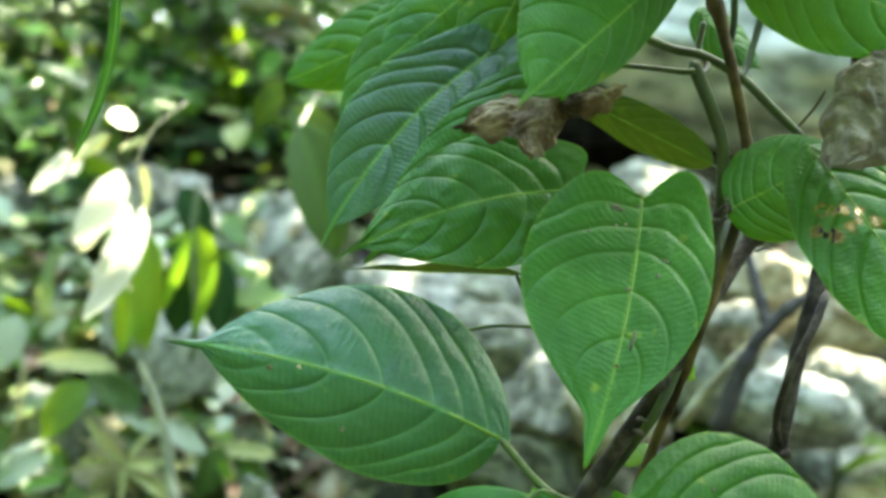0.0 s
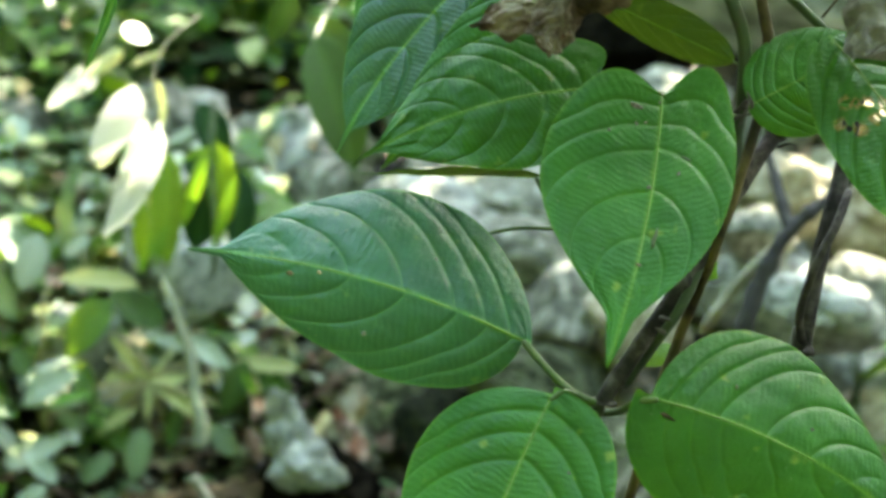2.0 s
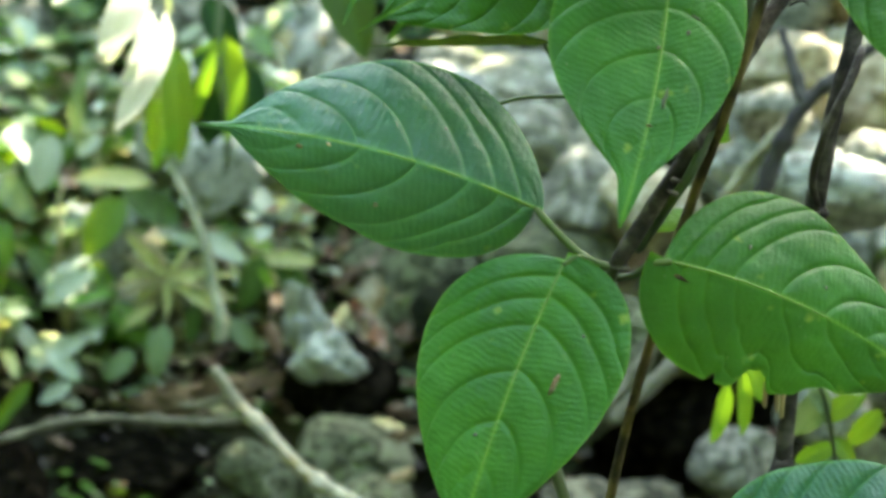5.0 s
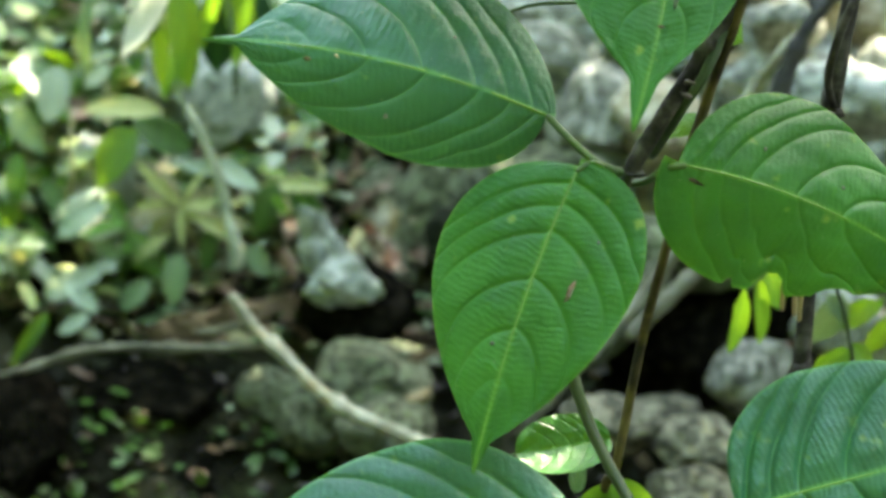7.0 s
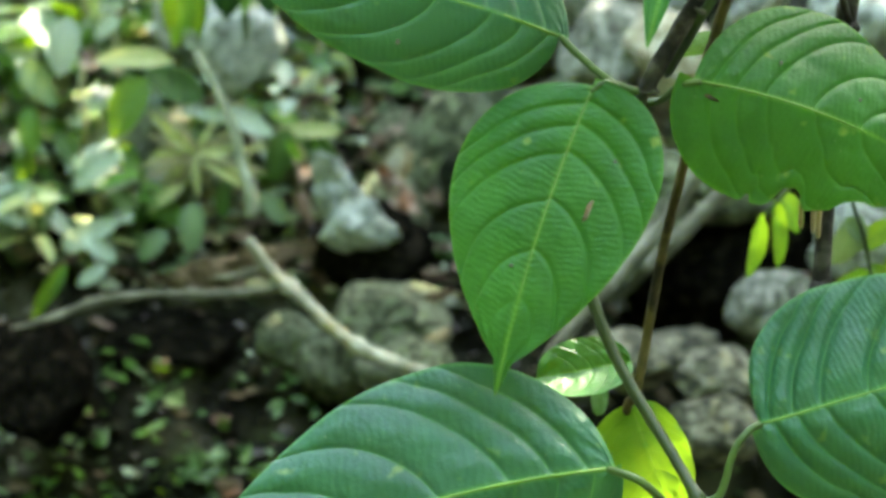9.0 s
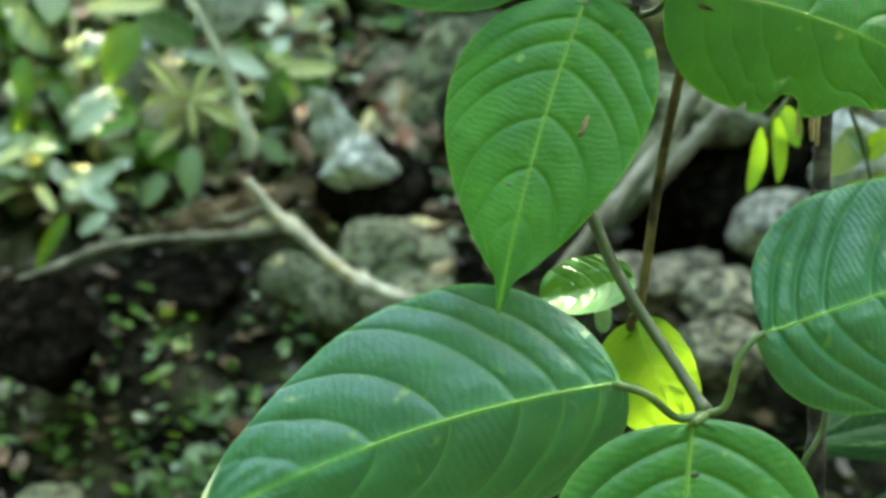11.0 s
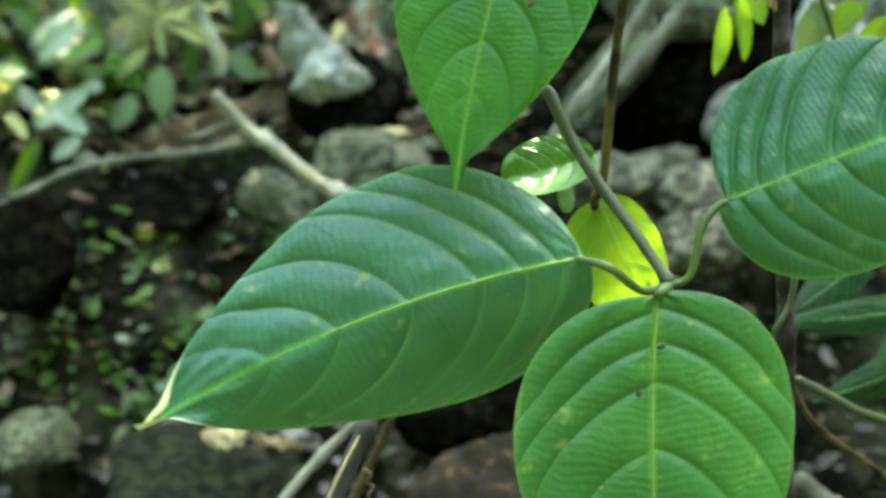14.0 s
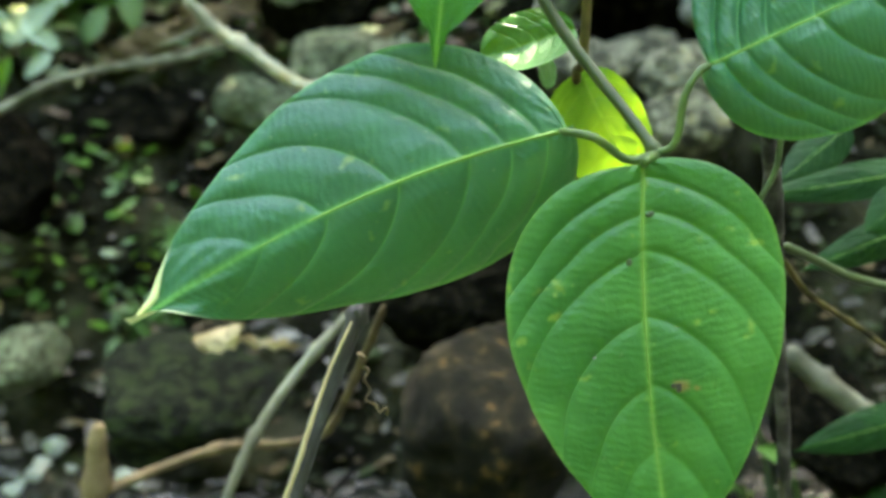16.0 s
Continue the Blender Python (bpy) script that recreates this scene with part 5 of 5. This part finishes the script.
broad = thing("broad_leaf_plant", "plant with broad leaves, some paled in colour for sky sheen", "plant", "undergrowth")
part("stem", tube_mesh("stem", [(-0.3220, 0.9800, 0.1950), (-0.3340, 0.9700, 0.2780), (-0.3580, 0.9600, 0.3580), (-0.3850, 0.9600, 0.4340)], 0.004, 0.002, STEM_GREEN, 6, 6), broad)
for n, (b0, t0, k0, w0) in enumerate((
        ((-0.2975, 0.9000, 0.4147), (-0.3849, 0.8800, 0.4207), "yellow", 0.85), ((-0.3247, 0.8900, 0.3949), (-0.3654, 0.8700, 0.3308), "back", 1.3), ((-0.2670, 0.9100, 0.3723), (-0.3308, 0.9000, 0.4048), "olive", 1.2), ((-0.4148, 0.9000, 0.4552), (-0.4247, 0.8800, 0.3926), "sheen", 1.2),
        ((-0.2786, 0.8600, 0.4886), (-0.2818, 0.8400, 0.4348), "young", 0.7), ((-0.1957, 0.8900, 0.3558), (-0.2676, 0.8700, 0.3655), "sheen", 0.6), ((-0.2289, 0.8800, 0.3635), (-0.1799, 0.8600, 0.3477), "sheen", 0.9), ((-0.2697, 0.8600, 0.2898), (-0.3116, 0.8400, 0.2571), "yellow", 0.75),
        ((-0.1092, 0.9200, 0.3446), (-0.1819, 0.9000, 0.3496), "yellow", 0.8), ((-0.1671, 0.9000, 0.3487), (-0.1818, 0.8800, 0.2880), "olive", 1.1), ((-0.1541, 0.9200, 0.3409), (-0.1073, 0.9000, 0.3000), "olive", 1.0), ((-0.1655, 0.8800, 0.3376), (-0.1478, 0.8800, 0.3142), "young", 0.9),
        ((-0.2567, 0.8400, 0.2697), (-0.2588, 0.8200, 0.2158), "grey", 1.0), ((-0.4051, 0.8400, 0.2069), (-0.3426, 0.8200, 0.2462), "sheen", 0.8), ((-0.3787, 0.8300, 0.2287), (-0.3381, 0.8200, 0.2015), "sheen", 0.9), ((-0.3982, 0.8600, 0.2753), (-0.3473, 0.8400, 0.3182), "sheen", 1.0),
        ((-0.1885, 0.8600, 0.2813), (-0.1577, 0.8500, 0.2513), "grey", 1.1), ((-0.4535, 0.8800, 0.3566), (-0.4481, 0.8600, 0.3027), "back", 1.0), ((-0.4334, 0.9000, 0.3243), (-0.3870, 0.8800, 0.2937), "olive", 1.0), ((-0.3616, 0.9000, 0.3193), (-0.3239, 0.8800, 0.2815), "back", 0.9),
        ((-0.4288, 0.8600, 0.2731), (-0.4374, 0.8400, 0.2185), "grey", 1.2), ((-0.3256, 0.8600, 0.2529), (-0.3552, 0.8500, 0.2705), "grey", 1.0), ((-0.2870, 0.8400, 0.2359), (-0.3163, 0.8300, 0.2030), "grey", 1.0), ((-0.3471, 0.8200, 0.1954), (-0.3799, 0.8100, 0.1751), "sheen", 0.9),
        ((-0.3772, 0.7800, 0.2061), (-0.4121, 0.7600, 0.1468), "back", 0.5), ((-0.4701, 0.9000, 0.4038), (-0.4280, 0.8800, 0.3594), "grey", 1.0), ((-0.2447, 0.9000, 0.3130), (-0.2730, 0.8800, 0.3320), "olive", 0.9), ((-0.2318, 0.8800, 0.2919), (-0.2332, 0.8600, 0.2475), "olive", 1.0),
        ((-0.4745, 0.9400, 0.4457), (-0.4810, 0.9200, 0.4010), "back", 1.0), ((-0.3729, 0.9400, 0.4564), (-0.3977, 0.9300, 0.4318), "sheen", 1.0), ((-0.4011, 0.9500, 0.5360), (-0.4055, 0.9300, 0.4347), "grey", 0.35), ((-0.3918, 0.9600, 0.5408), (-0.4244, 0.9500, 0.4700), "grey", 0.3))):
    loose_leaf(b0, t0, (0.15 * (n % 5 - 2), -1, 0.5), k0, broad, 0, w0)
    foot = Vector(b0) + Vector((0.02 * (n % 3 - 1), 0.05, 0))
    foot.z = terrain(foot.x, foot.y)
    part("stem", tube_mesh("stem", [foot, (foot + Vector(b0)) / 2 + Vector((0, -0.01, 0.01)), Vector(b0)], 0.0016, 0.0010, STEM_GREEN, 6, 5), broad)
part("stem", tube_mesh("stem", [(-0.3933, 0.8800, 0.4023), (-0.3919, 0.8700, 0.3708), (-0.3876, 0.8700, 0.3397), (-0.3978, 0.8800, 0.3021)], 0.0030, 0.0024, DRY_GRASS, 6, 6), broad, "dry yellow stalk")
part("stem", tube_mesh("stem", [(-0.2733, 0.9000, 0.4249), (-0.2438, 0.8800, 0.3858), (-0.2199, 0.8600, 0.3470), (-0.2087, 0.8500, 0.3122), (-0.1956, 0.8400, 0.2842), (-0.1946, 0.8400, 0.2560)], 0.0045, 0.0080, STEM_DUSTY, 8, 8), broad, "dusty grey stalk")
tuft = thing("dry_tuft", "pale dry tuft of narrow leaves", "tuft", "undergrowth")
tuft_rng = random.Random(6)
for k in range(30):
    ang = k * 2.399
    mid = Vector((-0.2616, 0.8600, 0.3173))
    far = tuft_rng.uniform(0.35, 1.0)
    loose_leaf(mid, mid + Vector((math.cos(ang) * 0.085 * far, -0.03 * tuft_rng.random(), math.sin(ang) * 0.06 * far)), (tuft_rng.uniform(-0.5, 0.5), -1, 0.6), ("dry", "dry", "yellow")[k % 3], tuft, k % 2, 0.6)
dead_leaf((-0.1020, 0.6600, 0.2740), (-0.2380, 0.6200, 0.2390), (0.0, -0.7, 1), 0.13, BARK_STRIP, "long curled strip of brown bark", 12, crumple=0.05)
dead_leaf((-0.1690, 0.6800, 0.2600), (-0.0940, 0.6600, 0.2700), (0.0, -0.7, 1), 0.2, BARK_STRIP, "curled brown dead leaf on the branch", 14, crumple=0.08)
dead_leaf((-0.1150, 0.3300, 0.0870), (-0.0750, 0.3100, 0.1030), (0.0, -0.5, 1), 0.3, STRAW, "pale fallen leaf lying on a mossy rock", 15, crumple=0.05)
dead_leaf((-0.0850, 0.3300, 0.0860), (-0.0360, 0.3100, 0.0850), (0.0, -0.5, 1), 0.1, STRAW, "narrow straw-coloured fallen leaf on a rock", 16, crumple=0.04)
dead_leaf((-0.2820, 0.7600, 0.1080), (-0.2590, 0.7500, 0.1180), (0.0, -0.7, 1), 0.4, WOOD_TAN, "small orange-brown fallen leaf on soil", 17, crumple=0.06)

for n, (b0, t0, w0) in enumerate((((-0.0505, 0.8000, 0.3262), (-0.0018, 0.7700, 0.2836), 0.2), ((-0.0333, 0.8200, 0.3094), (-0.0198, 0.8000, 0.3477), 0.16), ((-0.1199, 0.7800, 0.2709), (-0.1373, 0.7800, 0.3019), 0.3), ((0.0141, 0.6200, 0.2422), (0.0446, 0.6200, 0.2513), 0.25),
                                  ((-0.0914, 0.9500, 0.3158), (-0.0399, 0.9800, 0.3639), 0.1), ((0.0193, 0.6000, 0.2083), (0.0416, 0.6000, 0.2190), 0.3))):
    dead_leaf(b0, t0, (0.0, -0.7, 1), w0, (DRY_TAN, STRAW, DRY, BARK_STRIP)[n % 4], "dry brown leaf scrap among the stones", 80 + n, crumple=0.08)

# smaller stones over the bank
mats = (STONE, STONE_PALE, STONE_MOSS, STONE_TAN, STONE)
names = ("grey weathered stone on the bank", "pale lichen-spotted stone on the bank", "mossy stone on the bank", "tan weathered stone on the bank", "grey weathered stone on the bank")
SHAPES = [[stone_mesh(60 + 5 * k + i, mt, 0.3, 3) for k in range(3)] for i, mt in enumerate(mats)]
pick = random.Random(21)
for k in range(180):
    x, y = pick.uniform(-0.35, 0.95), pick.uniform(0.75, 1.75)
    if x < 0.0 and y > 1.3 or x < 0.1 and y < 0.95 or 0.08 < x < 0.42 and y < 0.92:
        continue
    size = pick.uniform(0.02, 0.065) * (0.7 + 0.4 * y)
    i = 2 if x < 0.12 and y < 1.2 else pick.randrange(5)
    ob = new("stone", pick.choice(SHAPES[i]))
    ob.matrix_world = pose(x, y, terrain(x, y) + size * 0.25, pick.uniform(-20, 20), pick.uniform(-20, 20), pick.uniform(0, 360)) @ Matrix.Diagonal((size * pick.uniform(0.9, 1.4), size, size * pick.uniform(0.6, 0.9), 1))
    tagged(ob, names[i], "stone", "stones on the bank")

for k in range(34):
    x, y = pick.uniform(-0.75, -0.12), pick.uniform(0.9, 1.3)
    size = pick.uniform(0.025, 0.06)
    i = pick.choice((0, 1, 1, 2))
    ob = new("stone", pick.choice(SHAPES[i]))
    ob.matrix_world = pose(x, y, terrain(x, y) + size * 0.7, pick.uniform(-20, 20), pick.uniform(-20, 20), pick.uniform(0, 360)) @ Matrix.Diagonal((size * pick.uniform(0.8, 1.3), size, size * pick.uniform(0.8, 1.2), 1))
    tagged(ob, names[i], "stone", "stones on the bank")

drooping = thing("drooping_sprig", "drooping bright yellow-green young leaves", "sprig")
part("stem", tube_mesh("stem", [(0.2600, 0.2000, 0.4470), (0.2500, 0.2000, 0.4320), (0.2410, 0.2000, 0.4190)], 0.0016, 0.001, STEM_GREEN, 6, 6), drooping)
for b0, t0, w0 in (((0.2391, 0.2000, 0.4193), (0.2393, 0.2000, 0.3786), 0.62), ((0.2457, 0.2000, 0.4297), (0.2573, 0.2000, 0.3863), 0.53), ((0.2512, 0.2100, 0.4323), (0.2670, 0.2100, 0.4078), 1.1), ((0.2413, 0.2100, 0.4194), (0.2403, 0.2200, 0.3994), 0.6)):
    loose_leaf(b0, t0, (0.3, -1, 0.2), "young", drooping, 0, w0)


sprig = thing("low_sprig", "sprig with pale and yellow-green leaves behind the dark stem", "sprig")
part("stem", tube_mesh("stem", [(0.2797, 0.1600, 0.4399), (0.2900, 0.1700, 0.4209), (0.2992, 0.1800, 0.3994), (0.3061, 0.1900, 0.3805)], 0.0012, 0.001, STEM_GREEN, 6, 6), sprig)
for b0, t0, k0, w0 in (((0.2962, 0.2000, 0.4229), (0.2849, 0.2000, 0.3910), "grey", 1.1), ((0.3062, 0.2000, 0.3908), (0.2858, 0.2000, 0.3758), "young", 1.1), ((0.3255, 0.2200, 0.4200), (0.3098, 0.2200, 0.3964), "young", 0.5), ((0.3411, 0.2400, 0.4064), (0.3253, 0.2400, 0.3785), "back", 1.0),
                       ((0.3017, 0.1900, 0.3971), (0.3190, 0.1900, 0.3820), "back", 1.0), ((0.3149, 0.2000, 0.4218), (0.2949, 0.2000, 0.4019), "back", 1.0), ((0.2869, 0.2000, 0.4215), (0.3041, 0.2000, 0.4070), "grey", 1.0)):
    loose_leaf(b0, t0, (0.2, -1, 0.3), k0, sprig, 0, w0)


def scatter(name, label, category, count, mats, x0, x1, y0, y1, lift, size, seed):
    """Loose bits lying on the ground, as one mesh."""
    r = random.Random(seed)
    verts, faces, mat_i = [], [], []
    for _ in range(count):
        x, y = r.uniform(x0, x1), r.uniform(y0, y1)
        p = Vector((x, y, terrain(x, y) + lift + r.uniform(0, 0.01)))
        m = aim(p, (r.uniform(-1, 1), r.uniform(-1, 1), r.uniform(-0.2, 0.3)), (r.uniform(-0.5, 0.5), r.uniform(-0.7, 0.3), 1), size * r.uniform(0.4, 1.4))
        k = len(verts)
        wd, cu = r.uniform(0.15, 0.35), r.uniform(-0.2, 0.3)
        for q in ((0, 0, 0), (0.3, wd, cu * 0.5), (0.35, 0, 0.05), (0.3, -wd, cu * 0.5), (0.7, wd * 0.7, cu), (0.7, 0, cu * 0.6), (0.7, -wd * 0.7, cu), (1, 0, cu)):
            verts.append(m @ Vector(q))
        i = r.randrange(len(mats))
        for f in ((0, 1, 2), (0, 2, 3), (1, 4, 5, 2), (2, 5, 6, 3), (4, 7, 5), (5, 7, 6)):
            faces.append(tuple(k + v for v in f))
            mat_i.append(i)
    me = from_arrays(name, verts, faces, mats[0])
    for mm in mats[1:]:
        me.materials.append(mm)
    me.polygons.foreach_set("material_index", mat_i)
    return tagged(new(name, me), label, category, kind="stuff")


scatter("leaf_litter", "brown and tan fallen leaves on the soil", "leaf litter", 1900, [DRY, DRY_GREY, DRY_GREY, DRY, STRAW], -1.3, 1.3, 0.85, 1.8, 0.004, 0.035, 1)
scatter("bank_litter", "tan and olive leaf scraps covering the bank", "leaf litter", 2600, [DRY_GRASS, DRY_TAN, LEAF_OLIVE, DRY_GRASS, STEM_DUSTY, LEAF_GREY, DRY], -0.85, 0.12, 0.84, 1.2, 0.008, 0.032, 25)
# Mostly in the soil and stone colours that carry the shade
scatter("soil_crumbs", "rotting leaf scraps on damp soil, darkened for shade", "leaf litter", 5000, [DRY_GREY, SOIL, STONE_MOSS_SHADED, SOIL, BARK_STRIP, STONE_MOSS_SHADED], -1.0, 0.9, 0.42, 1.0, 0.002, 0.022, 5)
scatter("soil_litter", "tan and grey leaf scraps on damp soil", "leaf litter", 60, [DRY_TAN, DRY_GREY, DRY, DRY_GREY, DRY_ASH], -0.5, 0.0, 0.48, 0.85, 0.006, 0.026, 15)
scatter("soil_seedlings", "small grey-green seedlings on damp soil", "ground cover", 300, [LEAF_GREY, LEAF_OLIVE, LEAF_BACK, LEAF_OLIVE], -0.5, -0.06, 0.60, 0.78, 0.010, 0.021, 16)
scatter("ground_leaves", "small green leaves on the bank", "ground cover", 1500, [LEAF_BACK, LEAF_DEEP, LEAF_GREY], -1.5, 0.1, 1.05, 2.4, 0.02, 0.06, 2)


def thicket(name, label, count, box, size, mats, seed, on_ground=False):
    """A mass of leaves filling a box, as one mesh."""
    r = random.Random(seed)
    (x0, x1), (y0, y1), (z0, z1) = box
    verts, faces, mat_i = [], [], []
    for _ in range(count):
        p = Vector((r.uniform(x0, x1), r.uniform(y0, y1), r.uniform(z0, z1)))
        if on_ground:
            p.z += terrain(p.x, p.y)
        if noise.noise(p * 2.2) < -0.25:
            continue
        m = aim(p, (r.uniform(-1, 1), r.uniform(-1, 0.4), r.uniform(-0.8, 0.3)), (r.uniform(-0.5, 0.5), r.uniform(-0.9, 0.2), 1), size * r.uniform(0.5, 1.5))
        k = len(verts)
        wd, cu = r.uniform(0.2, 0.4), r.uniform(-0.15, 0.1)
        for q in ((0, 0, 0), (0.3, wd, 0.05), (0.35, 0, 0), (0.3, -wd, 0.05), (0.7, wd * 0.7, cu), (0.7, 0, cu), (0.7, -wd * 0.7, cu), (1, 0, cu * 2)):
            verts.append(m @ Vector(q))
        i = r.randrange(len(mats))
        for f in ((0, 1, 2), (0, 2, 3), (1, 4, 5, 2), (2, 5, 6, 3), (4, 7, 5), (5, 7, 6)):
            faces.append(tuple(k + v for v in f))
            mat_i.append(i)
    me = from_arrays(name, verts, faces, mats[0])
    for mm in mats[1:]:
        me.materials.append(mm)
    me.polygons.foreach_set("material_index", mat_i)
    return tagged(new(name, me), label, "foliage", kind="stuff")


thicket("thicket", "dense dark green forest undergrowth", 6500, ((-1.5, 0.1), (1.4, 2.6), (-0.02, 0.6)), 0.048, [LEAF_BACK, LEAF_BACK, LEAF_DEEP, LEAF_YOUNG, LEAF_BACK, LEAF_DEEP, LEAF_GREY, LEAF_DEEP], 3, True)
thicket("ground_cover", "low mixed leaves covering the bank", 1500, ((-1.0, -0.16), (1.04, 1.45), (0.0, 0.12)), 0.042, [LEAF_GREY, LEAF_STRAW, LEAF_BACK, LEAF_DEEP, LEAF_OLIVE, LEAF_BACK, LEAF_DEEP, DRY_GRASS, LEAF_GREY], 8, True)
thicket("low_leaves", "pale and olive leaves low on the bank", 2200, ((-0.85, -0.14), (0.93, 1.14), (0.0, 0.12)), 0.034, [LEAF_GREY, LEAF_STRAW, LEAF_GREY_SHEEN, DRY_GRASS, LEAF_GREY, LEAF_GREY_SHEEN, LEAF_BACK, DRY_TAN], 18, True)
thicket("upper_wood", "forest leaves above the rocks", 2500, ((0.1, 2.2), (2.0, 3.0), (0.1, 0.8)), 0.1, [LEAF_BACK, LEAF_BACK, LEAF_GREY], 9, True)
# Unseen leaf walls, added to block low sky so light falls from above
thicket("near_wood", "unseen leaf wall behind the camera, added to block low sky", 4500, ((-5.0, 5.0), (-4.6, -3.0), (0.0, 4.6)), 0.4, [LEAF_BACK], 5)
thicket("side_wood", "unseen leaf wall beside the view, added to block low sky", 4000, ((-4.3, -2.8), (-4.0, 4.0), (0.0, 4.0)), 0.4, [LEAF_BACK], 6)
thicket("side_wood", "unseen leaf wall beside the view, added to block low sky", 4000, ((2.8, 4.3), (-4.0, 4.0), (0.0, 4.0)), 0.4, [LEAF_BACK], 7)
thicket("far_wood", "dim forest leaves far behind", 6000, ((-4.5, 4.5), (3.2, 5.0), (0.6, 2.6)), 0.22, [LEAF_BACK, LEAF_BACK, LEAF_BACK, LEAF_YOUNG], 4)


# ---- unseen tree added to shade the place ----
def unseen_shade_tree():
    """Unseen tree crown added between sun and bank; gaps let sun onto chosen spots."""
    r = random.Random(11)
    gaps = [(Vector((-0.2271, 0.5100, 0.5920)), 0.055), (Vector((-0.2046, 0.5100, 0.5439)), 0.05), (Vector((-0.2071, 0.5000, 0.5111)), 0.04), (Vector((-0.2032, 0.7400, 0.5349)), 0.004), (Vector((-0.3000, 0.5900, 0.6180)), 0.018), (Vector((-0.0350, 0.5600, 0.2090)), 0.022), (Vector((0.1779, 0.0030, 0.3238)), 0.003), (Vector((0.1209, 0.0021, 0.3689)), -0.004),
            (Vector((0.4400, 1.0000, 0.6280)), 0.09), (Vector((0.4750, 0.8500, 0.5410)), 0.05), (Vector((0.1970, 1.0000, 0.4890)), 0.012), (Vector((-0.1700, 1.2000, 0.5780)), 0.022), 
            (Vector((-0.3770, 1.0000, 0.4190)), 0.012), (Vector((0.2470, 0.2000, 0.4030)), -0.005), (Vector((0.2400, 0.9500, 0.4580)), 0.012), (Vector((-0.2070, 1.6000, 0.6670)), 0.03), (Vector((-0.3008, 0.4568, -0.09)), -0.006)]
    dapple = random.Random(31)
    gaps += [(Vector((dapple.uniform(-0.48, -0.1), dapple.uniform(0.85, 1.2), 0.35)), dapple.uniform(-0.012, 0.006)) for _ in range(11)]
    gaps += [(Vector((r.uniform(-0.8, 0.8), r.uniform(0.75, 1.5), 0.4)), r.uniform(0.004, 0.02)) for _ in range(16)]
    ax = SUN_DIR.cross(Vector((0, 0, 1))).normalized()
    ay = ax.cross(SUN_DIR).normalized()
    centre = Vector((0.0, 0.5, 0.35)) + SUN_DIR * 2.7
    verts, faces = [], []
    for _ in range(26000):
        p = centre + ax * r.uniform(-1.15, 1.15) + ay * r.uniform(-1.1, 1.15) + SUN_DIR * r.uniform(-0.25, 0.25)
        size = r.uniform(0.045, 0.085)
        q = p - SUN_DIR * ((p.z - 0.35) / SUN_DIR.z)
        clear = -0.75 < q.x < 0.9 and -0.6 < q.y < 1.08 + (0.42 if q.x < -0.15 else 0.0) or r.random() < 0.02
        if q.y > 0.82 and r.random() > (0.85 if q.x > 0.12 else 0.42 if q.y < 1.06 else 0.66):
            clear = False
        for g, rad in gaps:
            d = p - g
            if (d - SUN_DIR * d.dot(SUN_DIR)).length < rad + size * 0.4:
                clear = False
        if not clear:
            continue
        mid = -0.5 * size
        m = aim(p, (r.uniform(-1, 1), r.uniform(-1, 1), r.uniform(-0.6, 0.2)), SUN_DIR + Vector((r.uniform(-0.5, 0.5), r.uniform(-0.5, 0.5), 0)), size)
        k = len(verts)
        for q in ((-0.5, 0, 0), (-0.2, 0.28, 0.04), (-0.15, 0, 0), (-0.2, -0.28, 0.04), (0.2, 0.2, 0), (0.2, 0, -0.03), (0.2, -0.2, 0), (0.5, 0, -0.08)):
            verts.append(m @ Vector(q))
        for f in ((0, 1, 2), (0, 2, 3), (1, 4, 5, 2), (2, 5, 6, 3), (4, 7, 5), (5, 7, 6)):
            faces.append(tuple(k + v for v in f))
    ob = thing("unseen_shade_tree", "unseen tree added to shade the bank and shape the sun", "tree", at=(0, 0, 0))
    crown = part("crown", from_arrays("crown", verts, faces, LEAF_BACK), ob, "leafy crown with small gaps")
    tagged(crown, kind="stuff")
    foot = Vector((2.6, 3.4, terrain(2.6, 3.4) - 0.1))
    part("trunk", tube_mesh("trunk", [foot, foot + Vector((-0.1, -0.1, 2.0)), centre + Vector((0.5, 0.6, 0.2)), centre + Vector((0, 0.2, 0.5))], 0.16, 0.05, BARK, 12, 8), ob)
    for k in range(12):
        e = centre + ax * r.uniform(-1.4, 1.4) + ay * r.uniform(-1.0, 1.4)
        line = [(centre + Vector((0.5, 0.6, 0.2))).lerp(e + SUN_DIR * 0.5, f / 12) for f in range(13)]
        if any(((q - g) - SUN_DIR * (q - g).dot(SUN_DIR)).length < rad + 0.08 for q in line for g, rad in gaps[:13]):
            continue
        part("limb", tube_mesh("limb", [centre + Vector((0.5, 0.6, 0.2)), (centre + e) / 2 + Vector((0.2, 0.3, 0.3)), e + SUN_DIR * 0.5], 0.05, 0.015, BARK, 8, 6), ob)
    return ob


unseen_shade_tree()
